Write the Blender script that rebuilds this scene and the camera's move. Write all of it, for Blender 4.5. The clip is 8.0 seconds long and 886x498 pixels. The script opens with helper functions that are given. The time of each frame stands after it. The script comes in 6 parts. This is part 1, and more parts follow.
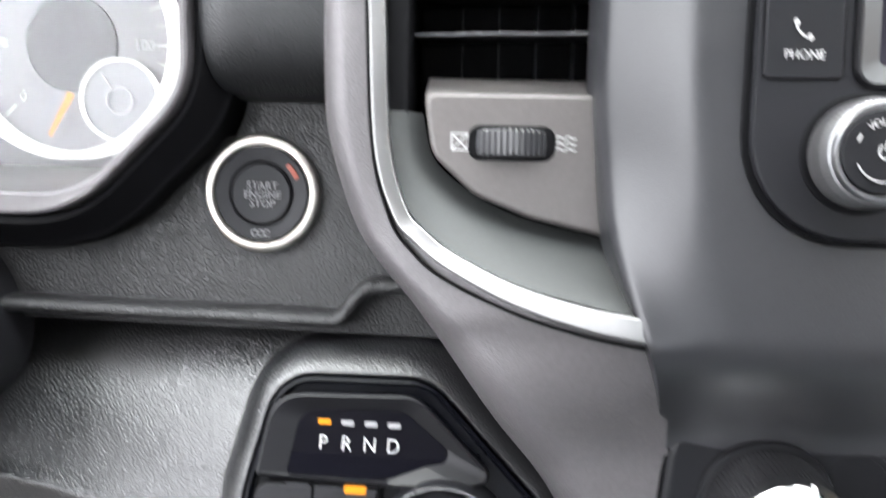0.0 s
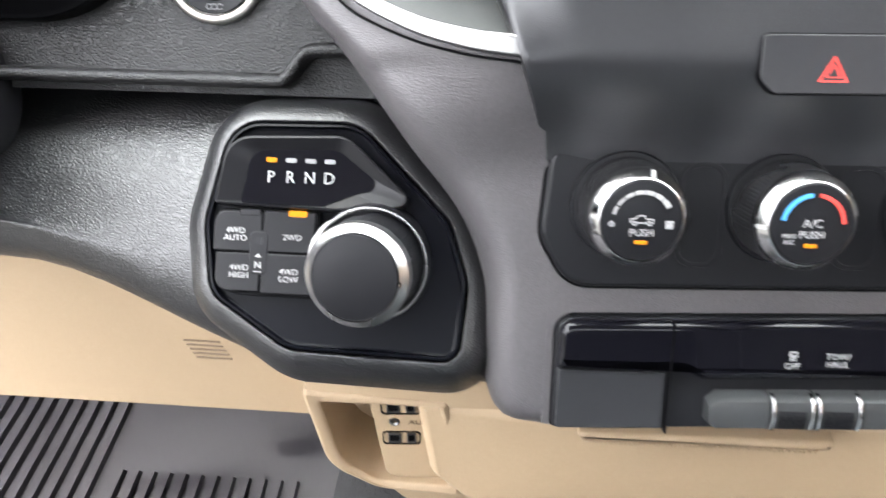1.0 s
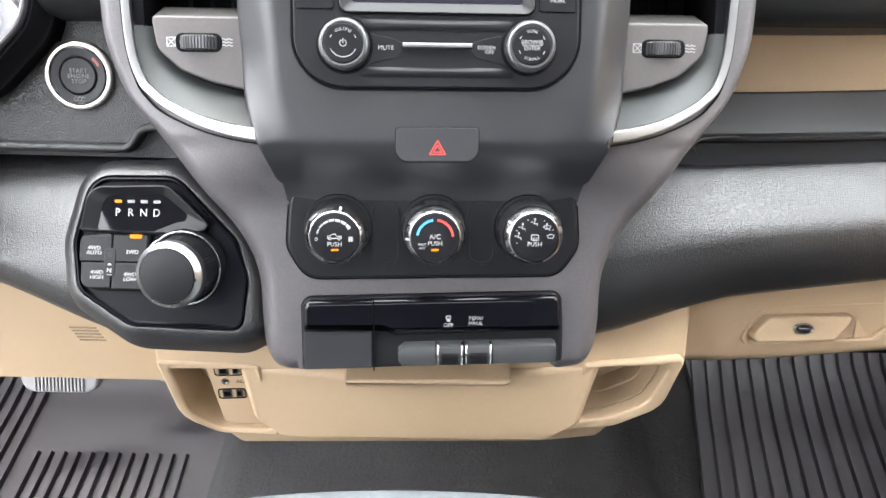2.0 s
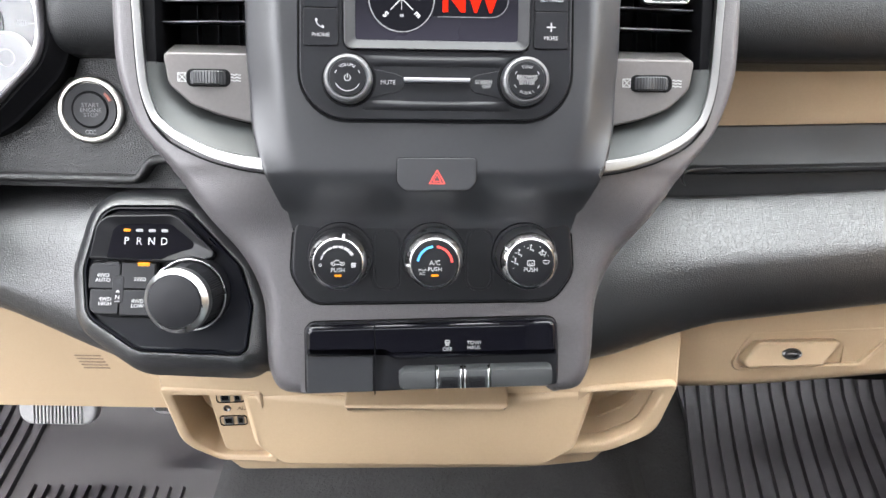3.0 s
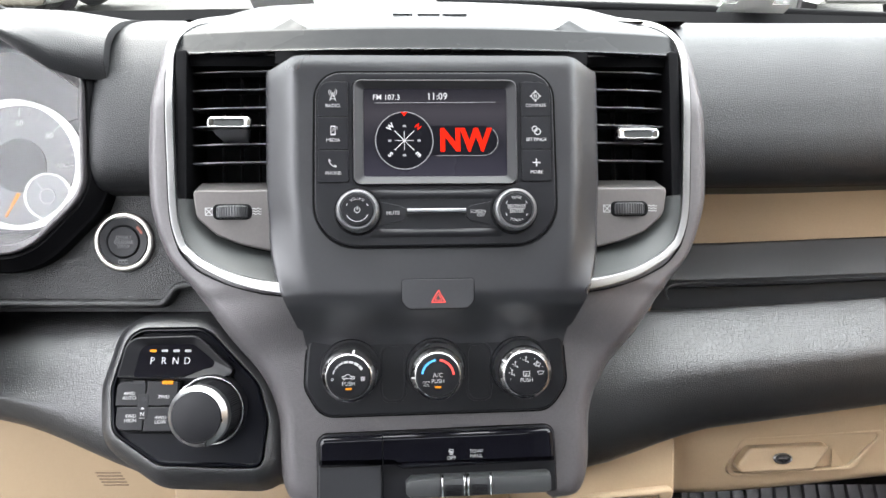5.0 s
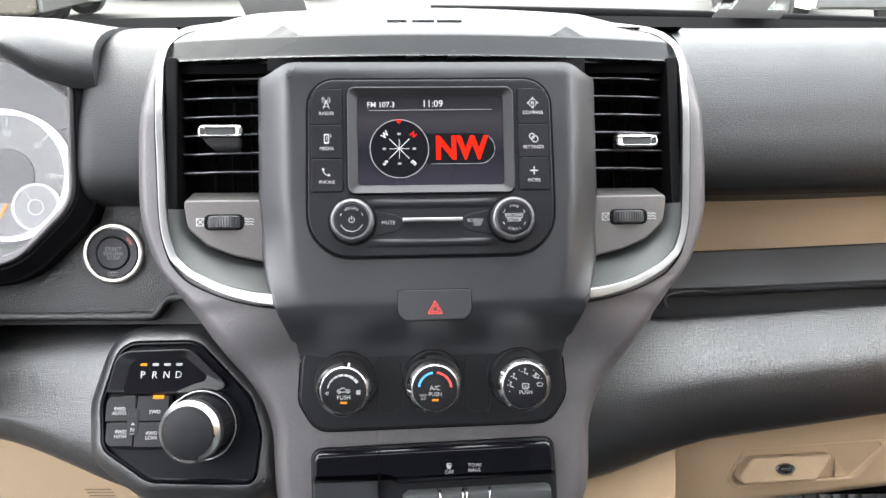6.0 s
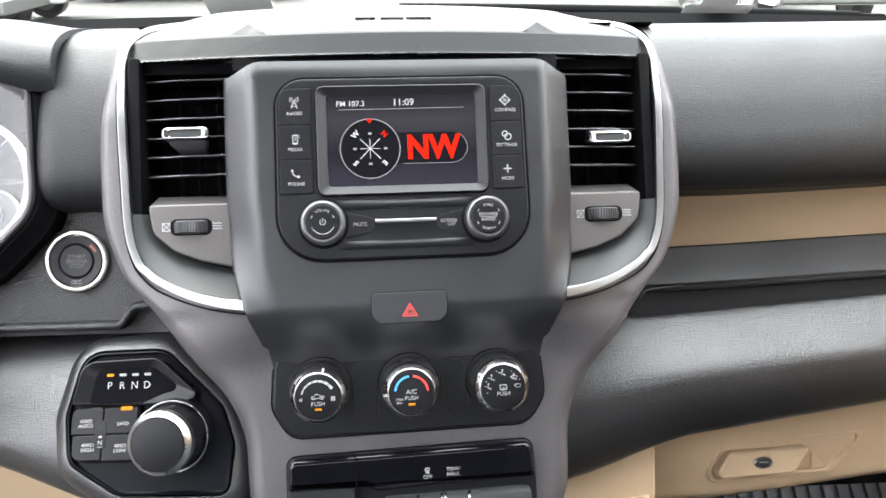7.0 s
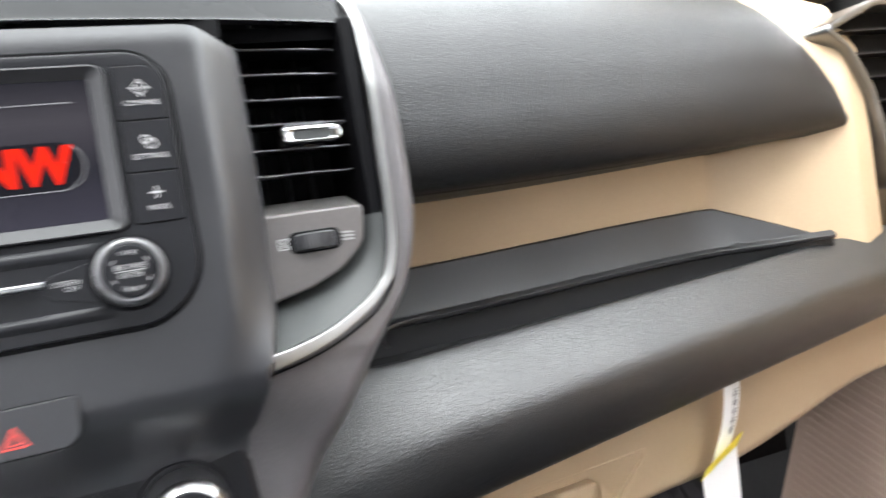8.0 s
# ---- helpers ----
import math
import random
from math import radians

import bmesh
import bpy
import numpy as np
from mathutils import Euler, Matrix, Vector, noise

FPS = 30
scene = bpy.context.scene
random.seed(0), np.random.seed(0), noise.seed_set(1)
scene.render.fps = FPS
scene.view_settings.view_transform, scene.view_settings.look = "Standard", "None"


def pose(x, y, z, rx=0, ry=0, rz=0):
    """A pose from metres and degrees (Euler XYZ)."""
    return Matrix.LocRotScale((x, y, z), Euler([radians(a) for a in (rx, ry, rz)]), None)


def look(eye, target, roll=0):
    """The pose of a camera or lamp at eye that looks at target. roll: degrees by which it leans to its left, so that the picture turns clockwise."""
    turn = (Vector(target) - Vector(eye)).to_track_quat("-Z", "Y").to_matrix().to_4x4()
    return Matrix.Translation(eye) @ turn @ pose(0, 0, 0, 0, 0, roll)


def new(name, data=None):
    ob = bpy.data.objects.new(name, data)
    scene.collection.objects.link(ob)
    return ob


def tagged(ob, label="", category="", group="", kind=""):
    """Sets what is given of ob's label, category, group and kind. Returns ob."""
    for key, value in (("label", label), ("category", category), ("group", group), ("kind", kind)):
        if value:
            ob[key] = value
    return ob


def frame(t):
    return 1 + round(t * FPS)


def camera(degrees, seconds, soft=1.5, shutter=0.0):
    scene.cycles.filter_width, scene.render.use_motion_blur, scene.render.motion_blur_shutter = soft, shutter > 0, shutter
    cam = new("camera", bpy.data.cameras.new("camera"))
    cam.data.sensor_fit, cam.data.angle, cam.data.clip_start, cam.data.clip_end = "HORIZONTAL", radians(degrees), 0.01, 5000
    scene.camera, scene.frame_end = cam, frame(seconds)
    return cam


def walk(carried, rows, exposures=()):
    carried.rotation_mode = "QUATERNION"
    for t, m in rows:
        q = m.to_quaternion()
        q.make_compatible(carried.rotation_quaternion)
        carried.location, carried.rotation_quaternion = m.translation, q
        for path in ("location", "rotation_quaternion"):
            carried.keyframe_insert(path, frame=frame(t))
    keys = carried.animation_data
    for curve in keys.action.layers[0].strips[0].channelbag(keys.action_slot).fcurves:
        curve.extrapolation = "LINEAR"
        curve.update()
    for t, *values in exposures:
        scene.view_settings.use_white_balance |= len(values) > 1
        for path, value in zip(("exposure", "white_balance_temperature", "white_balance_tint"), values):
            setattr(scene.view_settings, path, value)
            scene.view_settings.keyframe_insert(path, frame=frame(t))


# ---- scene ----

THETA = 22.0          # the radio face leans back by this
HEIGHT = 0.726        # radio centre over the floor mat
DASH = pose(0, 0, HEIGHT, -THETA, 0, 0)
CONSOLE = DASH @ Matrix(((0.99874, -0.04815, -0.0139, 0), (0.04884, 0.9973, 0.05487, 0), (0.01122, -0.05548, 0.9984, 0), (0, 0, 0, 1)))   # the upper console is turned a little towards the driver
HEATER = CONSOLE @ pose(0, 0, 0, 3.15)     # the part below the radio leans back more
cam = camera(60.0, 8.0, soft=1.5, shutter=0.35)
PATH = [
    (0, (-0.1632, -0.2489, -0.0645), (-0.3272, 1.7289, -0.3128), 1.87),
    (0.2, (-0.1505, -0.2522, -0.0743), (-0.3033, 1.7097, -0.4268), 1.48),
    (0.3, (-0.1536, -0.2618, -0.0826), (-0.2614, 1.6996, -0.4593), 1.89),
    (0.5, (-0.1468, -0.2801, -0.1154), (-0.2884, 1.6844, -0.4623), 2.20),
    (1, (-0.1235, -0.3171, -0.1264), (-0.2604, 1.6209, -0.6008), 1.62),
    (1.5, (-0.0365, -0.3756, -0.1117), (-0.1148, 1.5600, -0.6088), 1.40),
    (1.8, (-0.005, -0.462, -0.084), (-0.027, 1.481, -0.555), 1.4),
    (2, (0.0055, -0.5148, -0.0793), (0.0137, 1.4366, -0.5178), 1.35),
    (3.5, (-0.0012, -0.5386, -0.0811), (0.0252, 1.44, -0.3716), 1.26),
    (4, (0.0004, -0.548, -0.0739), (0.0124, 1.4417, -0.2764), 0.87),
    (4.5, (-0.0001, -0.5672, -0.0747), (0.0122, 1.4303, -0.1735), 0.43),
    (5, (0.0015, -0.5881, -0.0783), (0.0164, 1.4115, -0.116), 0.08),
    (6.5, (0.0, -0.5713, -0.0753), (0.0488, 1.428, -0.0944), -0.6),
    (7, (0.0005, -0.5664, -0.0753), (0.0973, 1.4312, -0.0976), -1.39),
    (7.5, (0.0208, -0.4977, -0.0656), (0.3007, 1.4824, -0.097), -3.99),
    (7.7, (0.033, -0.457, -0.06), (0.48, 1.491, -0.108), -5.9),
    (8, (0.066, -0.3938, -0.06), (0.7932, 1.4685, -0.1148), -8.28),
]
EXPOSURE = 3.35
walk(cam, [(t, DASH @ look(eye, target, roll)) for t, eye, target, roll in PATH], [(0.0, EXPOSURE + 0.18), (1.5, EXPOSURE + 0.30), (3.5, EXPOSURE + 0.21), (5.0, EXPOSURE - 0.06), (8.0, EXPOSURE - 0.04)])

# ---------------------------------------------------------------- light
world = bpy.data.worlds.new("world")
scene.world = world
world.use_nodes = True
wn = world.node_tree.nodes
sky = wn.new("ShaderNodeTexSky")
sky.sky_type, sky.sun_disc = "NISHITA", False
sky.sun_elevation, sky.sun_rotation = radians(53), radians(-40)
sky.dust_density, sky.air_density = 4.0, 1.2
split, lift = wn.new("ShaderNodeSeparateXYZ"), wn.new("ShaderNodeMapRange")
lift.inputs[1].default_value, lift.inputs[2].default_value, lift.inputs[3].default_value, lift.inputs[4].default_value = 0.0, 1.0, 0.36, 1.35
cloud = wn.new("ShaderNodeVectorMath")
cloud.operation = "SCALE"
cloud.inputs[0].default_value = (10.1, 10.2, 10.7)
hazy = wn.new("ShaderNodeMixRGB")
hazy.inputs[0].default_value = 0.93
wl = world.node_tree.links.new
coord = wn.new("ShaderNodeTexCoord")
wl(coord.outputs["Generated"], split.inputs[0])
wl(split.outputs[2], lift.inputs[0])
wl(lift.outputs[0], cloud.inputs["Scale"])
wl(sky.outputs[0], hazy.inputs[1])
wl(cloud.outputs[0], hazy.inputs[2])
wl(hazy.outputs[0], wn["Background"].inputs[0])
wn["Background"].inputs[1].default_value = 0.15
sun = new("sun", bpy.data.lights.new("sun", "SUN"))
sun.data.energy, sun.data.angle, sun.data.color = 0.6, radians(40), (1, 0.97, 0.93)
sun.matrix_world = look((-2.2, 2.6, 4.6), (0, 0, 0.5))


# ---------------------------------------------------------------- materials
def material(name, color, rough=0.5, metal=0.0, bump=(), vary=0.15, spec=0.5, coat=0.0, scale=40, wear=0.0):
    """A surface with tone variation at two scales and one or more layers of relief (kind, cells per metre, height in metres)."""
    m = bpy.data.materials.new(name)
    m.use_nodes = True
    n, link = m.node_tree.nodes, m.node_tree.links.new
    b = n["Principled BSDF"]
    b.inputs["Metallic"].default_value = metal
    b.inputs["Specular IOR Level"].default_value = spec
    b.inputs["Coat Weight"].default_value = coat
    b.inputs["Coat Roughness"].default_value = 0.05
    tc = n.new("ShaderNodeTexCoord")
    big, fine = n.new("ShaderNodeTexNoise"), n.new("ShaderNodeTexNoise")
    big.inputs["Scale"].default_value, fine.inputs["Scale"].default_value = scale / 4, scale * 12
    for t in (big, fine):
        t.inputs["Detail"].default_value = 4
        link(tc.outputs["Object"], t.inputs["Vector"])
    add = n.new("ShaderNodeMath")
    add.operation = "ADD"
    link(big.outputs[0], add.inputs[0])
    link(fine.outputs[0], add.inputs[1])
    ramp = n.new("ShaderNodeMapRange")
    ramp.inputs[1].default_value, ramp.inputs[2].default_value = 0.6, 1.4
    ramp.inputs[3].default_value, ramp.inputs[4].default_value = 1 - vary, 1 + vary
    link(add.outputs[0], ramp.inputs[0])
    mul = n.new("ShaderNodeVectorMath")
    mul.operation = "SCALE"
    mul.inputs[0].default_value = color
    link(ramp.outputs[0], mul.inputs["Scale"])
    link(mul.outputs[0], b.inputs["Base Color"])
    rr = n.new("ShaderNodeMapRange")
    rr.inputs[1].default_value, rr.inputs[2].default_value = 0.3, 0.7
    rr.inputs[3].default_value, rr.inputs[4].default_value = max(0.0, rough - 0.05 - wear), min(1, rough + 0.05 + wear)
    link(big.outputs[0], rr.inputs[0])
    link(rr.outputs[0], b.inputs["Roughness"])
    last = None
    for kind, cells, height in bump:
        if kind == "leather":
            t = n.new("ShaderNodeTexVoronoi")
            t.feature = "DISTANCE_TO_EDGE"
            t.inputs["Scale"].default_value = cells
            warp = n.new("ShaderNodeTexNoise")
            warp.inputs["Scale"].default_value = cells / 5
            mixv = n.new("ShaderNodeMixRGB")
            mixv.inputs[0].default_value = 0.0012 / (cells / 400)
            link(tc.outputs["Object"], mixv.inputs[1])
            link(tc.outputs["Object"], warp.inputs["Vector"])
            link(warp.outputs[1], mixv.inputs[2])
            stretch = n.new("ShaderNodeMapping")
            stretch.inputs["Scale"].default_value = (0.82, 1, 1.05)
            link(mixv.outputs[0], stretch.inputs[0])
            link(stretch.outputs[0], t.inputs["Vector"])
            dome = n.new("ShaderNodeMapRange")
            dome.interpolation_type = "SMOOTHSTEP"
            dome.inputs[1].default_value, dome.inputs[2].default_value = 0.0, 0.30
            link(t.outputs["Distance"], dome.inputs[0])
            out = dome.outputs[0]
        else:
            t = n.new("ShaderNodeTexNoise")
            t.inputs["Scale"].default_value = cells
            t.inputs["Detail"].default_value = 3
            link(tc.outputs["Object"], t.inputs["Vector"])
            out = t.outputs[0]
        bp = n.new("ShaderNodeBump")
        bp.inputs["Strength"].default_value = 1.0
        bp.inputs["Distance"].default_value = height
        link(out, bp.inputs["Height"])
        if last:
            link(last.outputs[0], bp.inputs["Normal"])
        last = bp
    if last:
        link(last.outputs[0], b.inputs["Normal"])
    return m


def glowing(name, color, strength):
    m = bpy.data.materials.new(name)
    m.use_nodes = True
    b = m.node_tree.nodes["Principled BSDF"]
    b.inputs["Base Color"].default_value = (*[c * 0.15 for c in color], 1)
    b.inputs["Specular IOR Level"].default_value = 0.1
    b.inputs["Emission Color"].default_value = (*color, 1)
    b.inputs["Emission Strength"].default_value = strength
    b.inputs["Roughness"].default_value = 0.3
    return m


def clear(name, tint=(1, 1, 1), gloss=0.02, ior=1.5):
    """A thin clear pane: light goes straight through, with a mirror's share by angle."""
    m = bpy.data.materials.new(name)
    m.use_nodes = True
    n, link = m.node_tree.nodes, m.node_tree.links.new
    n.remove(n["Principled BSDF"])
    tr, gl, mix, fr = n.new("ShaderNodeBsdfTransparent"), n.new("ShaderNodeBsdfGlossy"), n.new("ShaderNodeMixShader"), n.new("ShaderNodeFresnel")
    tr.inputs[0].default_value = (*tint, 1)
    gl.inputs["Roughness"].default_value = gloss
    fr.inputs[0].default_value = ior
    link(fr.outputs[0], mix.inputs[0])
    link(tr.outputs[0], mix.inputs[1])
    link(gl.outputs[0], mix.inputs[2])
    link(mix.outputs[0], n["Material Output"].inputs[0])
    return m


GRAIN = material("grained black vinyl", (0.0036, 0.0039, 0.0046), 0.36, bump=[("leather", 600, 0.00015), ("noise", 2500, 0.00003)], vary=0.12, spec=0.95)
PADGRAIN = material("soft grained dark vinyl", (0.0056, 0.0061, 0.0069), 0.46, bump=[("leather", 640, 0.00013), ("noise", 2500, 0.00003)], vary=0.12, spec=0.38)
COARSE = material("coarse grained dark plastic", (0.0090, 0.0089, 0.0094), 0.42, bump=[("leather", 560, 0.00026), ("noise", 1500, 0.00005)], vary=0.15, spec=0.5)
CHARCOAL = material("charcoal satin plastic", (0.0125, 0.0128, 0.0146), 0.36, bump=[("noise", 1800, 0.0001)], vary=0.14, wear=0.06, spec=0.52)
PANEL = material("dark matt panel plastic", (0.0082, 0.0084, 0.0098), 0.36, bump=[("noise", 2200, 0.00004)], vary=0.1, spec=0.22)
BUTTON = material("black button plastic", (0.0062, 0.0063, 0.0074), 0.36, bump=[("noise", 2500, 0.00004)], vary=0.1, spec=0.20)
# Near-black: gap shade put into the colour; some black parts use it too.
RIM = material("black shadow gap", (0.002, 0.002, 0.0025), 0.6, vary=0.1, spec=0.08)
SURROUND = material("metallic dark grey trim", (0.074, 0.069, 0.072), 0.40, 0.15, bump=[("leather", 760, 0.00010), ("noise", 1300, 0.00015)], vary=0.14)
SATIN = material("satin grey vent trim", (0.030, 0.032, 0.0315), 0.48, 0.0, bump=[("noise", 1200, 0.00005)], vary=0.08, spec=0.28)
SATINDARK = material("dark satin vent panel", (0.080, 0.0735, 0.0715), 0.40, 0.2, bump=[("noise", 1200, 0.00005)], vary=0.1)
SLAT = material("vent slat plastic", (0.085, 0.085, 0.090), 0.30, vary=0.1)
SILVER = material("satin silver trim", (0.20, 0.20, 0.198), 0.36, 1.0, bump=[("noise", 900, 0.00002)], vary=0.05, wear=0.03)
CHROME = material("chrome", (0.50, 0.50, 0.50), 0.14, 1.0, vary=0.03)
SMOKE = material("smoky chrome", (0.30, 0.30, 0.31), 0.28, 1.0, vary=0.05)
KNURL = material("dark knurled metal", (0.16, 0.16, 0.165), 0.30, 0.8, vary=0.08)
PIANO = material("gloss piano black", (0.003, 0.003, 0.0045), 0.05, vary=0.1, spec=0.30)
BEIGE = material("beige grained plastic", (0.405, 0.298, 0.188), 0.5, bump=[("leather", 900, 0.00010), ("noise", 2500, 0.00006)], vary=0.05)
RUBBER = material("black rubber mat", (0.026, 0.0235, 0.0265), 0.34, bump=[("noise", 900, 0.0003)], vary=0.2)
PODBLACK = material("smooth black housing plastic", (0.0022, 0.0025, 0.0040), 0.30, bump=[("noise", 2200, 0.00003)], vary=0.1, spec=0.10)
CARPET = material("dark grey carpet", (0.030, 0.0295, 0.030), 0.95, bump=[("noise", 700, 0.003), ("noise", 200, 0.003)], vary=0.5, scale=60)
CLOTH = material("blue grey seat cloth", (0.075, 0.085, 0.093), 0.9, bump=[("noise", 1400, 0.0006)], vary=0.3, scale=80)
PRINT = material("white print", (0.30, 0.30, 0.30), 0.5, vary=0.05)
PRINTGREY = material("grey print", (0.15, 0.15, 0.155), 0.5, vary=0.05)
AMBER = glowing("amber lamp", (1.0, 0.36, 0.02), 1.0 / 2 ** EXPOSURE)
RED = material("red print", (0.60, 0.05, 0.04), 0.45, vary=0.05)
BLUE = material("blue print", (0.06, 0.30, 0.60), 0.45, vary=0.05)
GLASS = clear("clear glass", tint=(0.84, 0.87, 0.84), ior=1.5)


# ---------------------------------------------------------------- mesh tools (x right, y away, z up along the radio face)
def finish(bm, name, mat, angle=40):
    bmesh.ops.remove_doubles(bm, verts=bm.verts, dist=1e-6)
    bmesh.ops.recalc_face_normals(bm, faces=bm.faces)
    me = bpy.data.meshes.new(name)
    bm.to_mesh(me)
    bm.free()
    for p in me.polygons:
        p.use_smooth = True
    me.set_sharp_from_angle(angle=radians(angle))
    me.materials.append(mat)
    return me


def thing(name, label, category, origin=(0, 0, 0), group="", base=None, kind=""):
    ob = new(name)
    ob.empty_display_size = 0.02
    ob.matrix_world = (DASH if base is None else base) @ Matrix.Translation(origin)
    ob["o"] = [float(v) for v in origin]
    return tagged(ob, label, category, group, kind)


def root_of(ob):
    while ob.parent:
        ob = ob.parent
    return ob


def part(name, bm, mat, parent, label="", angle=40):
    """Links a bmesh, given in the same axes as its thing's origin, as one mesh under a thing or a part."""
    o = root_of(parent).get("o")
    bmesh.ops.translate(bm, verts=bm.verts, vec=(-o[0], -o[1], -o[2]))
    ob = new(name, finish(bm, name, mat, angle))
    ob.parent = parent
    even(ob)
    return tagged(ob, label)


def even(ob):
    """Flat faces keep flat shading next to rounded edges."""
    m = ob.modifiers.new("even", "WEIGHTED_NORMAL")
    m.keep_sharp = True


def single(name, bm, mat, label, category, origin=(0, 0, 0), base=None, kind="", group="", angle=40):
    """A thing that is one mesh."""
    bmesh.ops.translate(bm, verts=bm.verts, vec=[-v for v in origin])
    ob = new(name, finish(bm, name, mat, angle))
    ob.matrix_world = (DASH if base is None else base) @ Matrix.Translation(origin)
    ob["o"] = [float(v) for v in origin]
    even(ob)
    return tagged(ob, label, category, group, kind)


def rpoly(pts, n=6):
    """A closed outline with rounded corners from (x, z, radius)."""
    out = []
    for i, (x, z, r) in enumerate(pts):
        p = Vector((x, z))
        a, b = Vector(pts[i - 1][:2]) - p, Vector(pts[(i + 1) % len(pts)][:2]) - p
        la, lb = a.length, b.length
        a, b = a / la, b / lb
        half = a.angle(b) / 2
        if r <= 0 or half > radians(88):
            out += [p.copy() for _ in range(n + 1)] if r > 0 else [p]
            continue
        d = min(r / math.tan(half), la * 0.49, lb * 0.49)
        r = d * math.tan(half)
        c = p + (a + b).normalized() * (r / math.sin(half))
        s, e = p + a * d - c, p + b * d - c
        turn = s.angle_signed(e)
        for k in range(n + 1):
            v = s.copy()
            v.rotate(Matrix.Rotation(-turn * k / n, 2))
            out.append(c + v)
    return out


def rrect(x0, x1, z0, z1, r, n=6):
    return rpoly([(x0, z0, r), (x1, z0, r), (x1, z1, r), (x0, z1, r)], n)


def offset(outline, d):
    """The outline moved inwards by d (negative: outwards)."""
    n, out = len(outline), []
    area = sum(outline[i - 1][0] * outline[i][1] - outline[i][0] * outline[i - 1][1] for i in range(n))
    sgn = 1 if area > 0 else -1
    for i in range(n):
        e = Vector((0, 0))
        for j, k in ((i - 1, i), (i, (i + 1) % n)):
            jj = j
            while (outline[k] - outline[jj]).length < 1e-7 and jj > -n:
                jj -= 1
            kk = k
            while (outline[kk] - outline[jj]).length < 1e-7:
                kk = (kk + 1) % n
            t = (outline[kk] - outline[jj]).normalized()
            e += Vector((-t[1], t[0])) * sgn
        e = e.normalized() if e.length > 1e-6 else e
        out.append(outline[i] + e * d)
    return out


def stack(bm, loops, cap0=True, cap1=True, flip=False):
    """Faces between loops of equally many 3D points, closed round, with caps at both ends."""
    rows = [[bm.verts.new(p) for p in loop] for loop in loops]
    n = len(rows[0])
    for a, b in zip(rows, rows[1:]):
        for i in range(n):
            bm.faces.new((a[i], a[(i + 1) % n], b[(i + 1) % n], b[i]))
    if cap0:
        bm.faces.new(rows[0])
    if cap1:
        bm.faces.new(rows[-1])
    return rows


def prism(bm, outline, y0, y1, bev=0.0, seg=3, shape=None):
    """A plate with this outline, its front at y0 with a rounded edge, its back at y1. shape(x, z): added depth."""
    f = shape or (lambda x, z: 0.0)
    loops = []
    if bev > 0:
        for k in range(seg + 1):
            a = math.pi / 2 * k / seg
            o = offset(outline, bev * (1 - math.sin(a)))
            loops.append([(p[0], y0 + bev * (1 - math.cos(a)) + f(*p), p[1]) for p in o])
    else:
        loops.append([(p[0], y0 + f(*p), p[1]) for p in outline])
    loops.append([(p[0], y1, p[1]) for p in outline])
    stack(bm, loops)
    return bm


def hoop(bm, outer, inner, y0, y1, bev=0.0, yin=None, seg=2):
    """A frame between two outlines of equally many points; yin: the depth of the front at the inner edge."""
    yin = y0 if yin is None else yin
    loops = [[(p[0], y1, p[1]) for p in outer]]
    for k in range(seg + 1 if bev else 1):
        a = math.pi / 2 * k / seg
        loops.append([(p[0], y0 + bev * (1 - math.sin(a)), p[1]) for p in offset(outer, bev * (1 - math.cos(a)))])
    for k in range(seg + 1 if bev else 1):
        a = math.pi / 2 * (1 - k / seg)
        loops.append([(p[0], yin + bev * (1 - math.sin(a)), p[1]) for p in offset(inner, -bev * (1 - math.cos(a)))])
    loops.append([(p[0], y1, p[1]) for p in inner])
    loops.append(loops[0])
    stack(bm, loops, False, False)
    return bm


def lathe(bm, profile, cx=0.0, cz=0.0, n=48, ridges=(0, 0.0), rows=()):
    """A turned body about the y axis from (radius, y), back to front; ridges: how many and how deep, on the profile rows named."""
    loops = []
    for k, (r, y) in enumerate(profile):
        ring = []
        for i in range(n):
            a = 2 * math.pi * i / n
            rr = r - (ridges[1] * (0.5 + 0.5 * math.cos(a * ridges[0])) if k in rows else 0)
            ring.append((cx + rr * math.cos(a), y, cz + rr * math.sin(a)))
        loops.append(ring)
    stack(bm, loops)
    return bm


def spline(pts, per=6, closed=False):
    """A smooth line through points (Catmull-Rom)."""
    pts = [Vector(p) for p in pts]
    n, out = len(pts), []
    for i in range(n if closed else n - 1):
        g = (lambda k: pts[k % n]) if closed else (lambda k: pts[min(max(k, 0), n - 1)])
        p0, p1, p2, p3 = g(i - 1), g(i), g(i + 1), g(i + 2)
        for k in range(per):
            t = k / per
            out.append(0.5 * (2 * p1 + (p2 - p0) * t + (2 * p0 - 5 * p1 + 4 * p2 - p3) * t * t + (3 * p1 - p0 - 3 * p2 + p3) * t ** 3))
    if not closed:
        out.append(pts[-1])
    return out


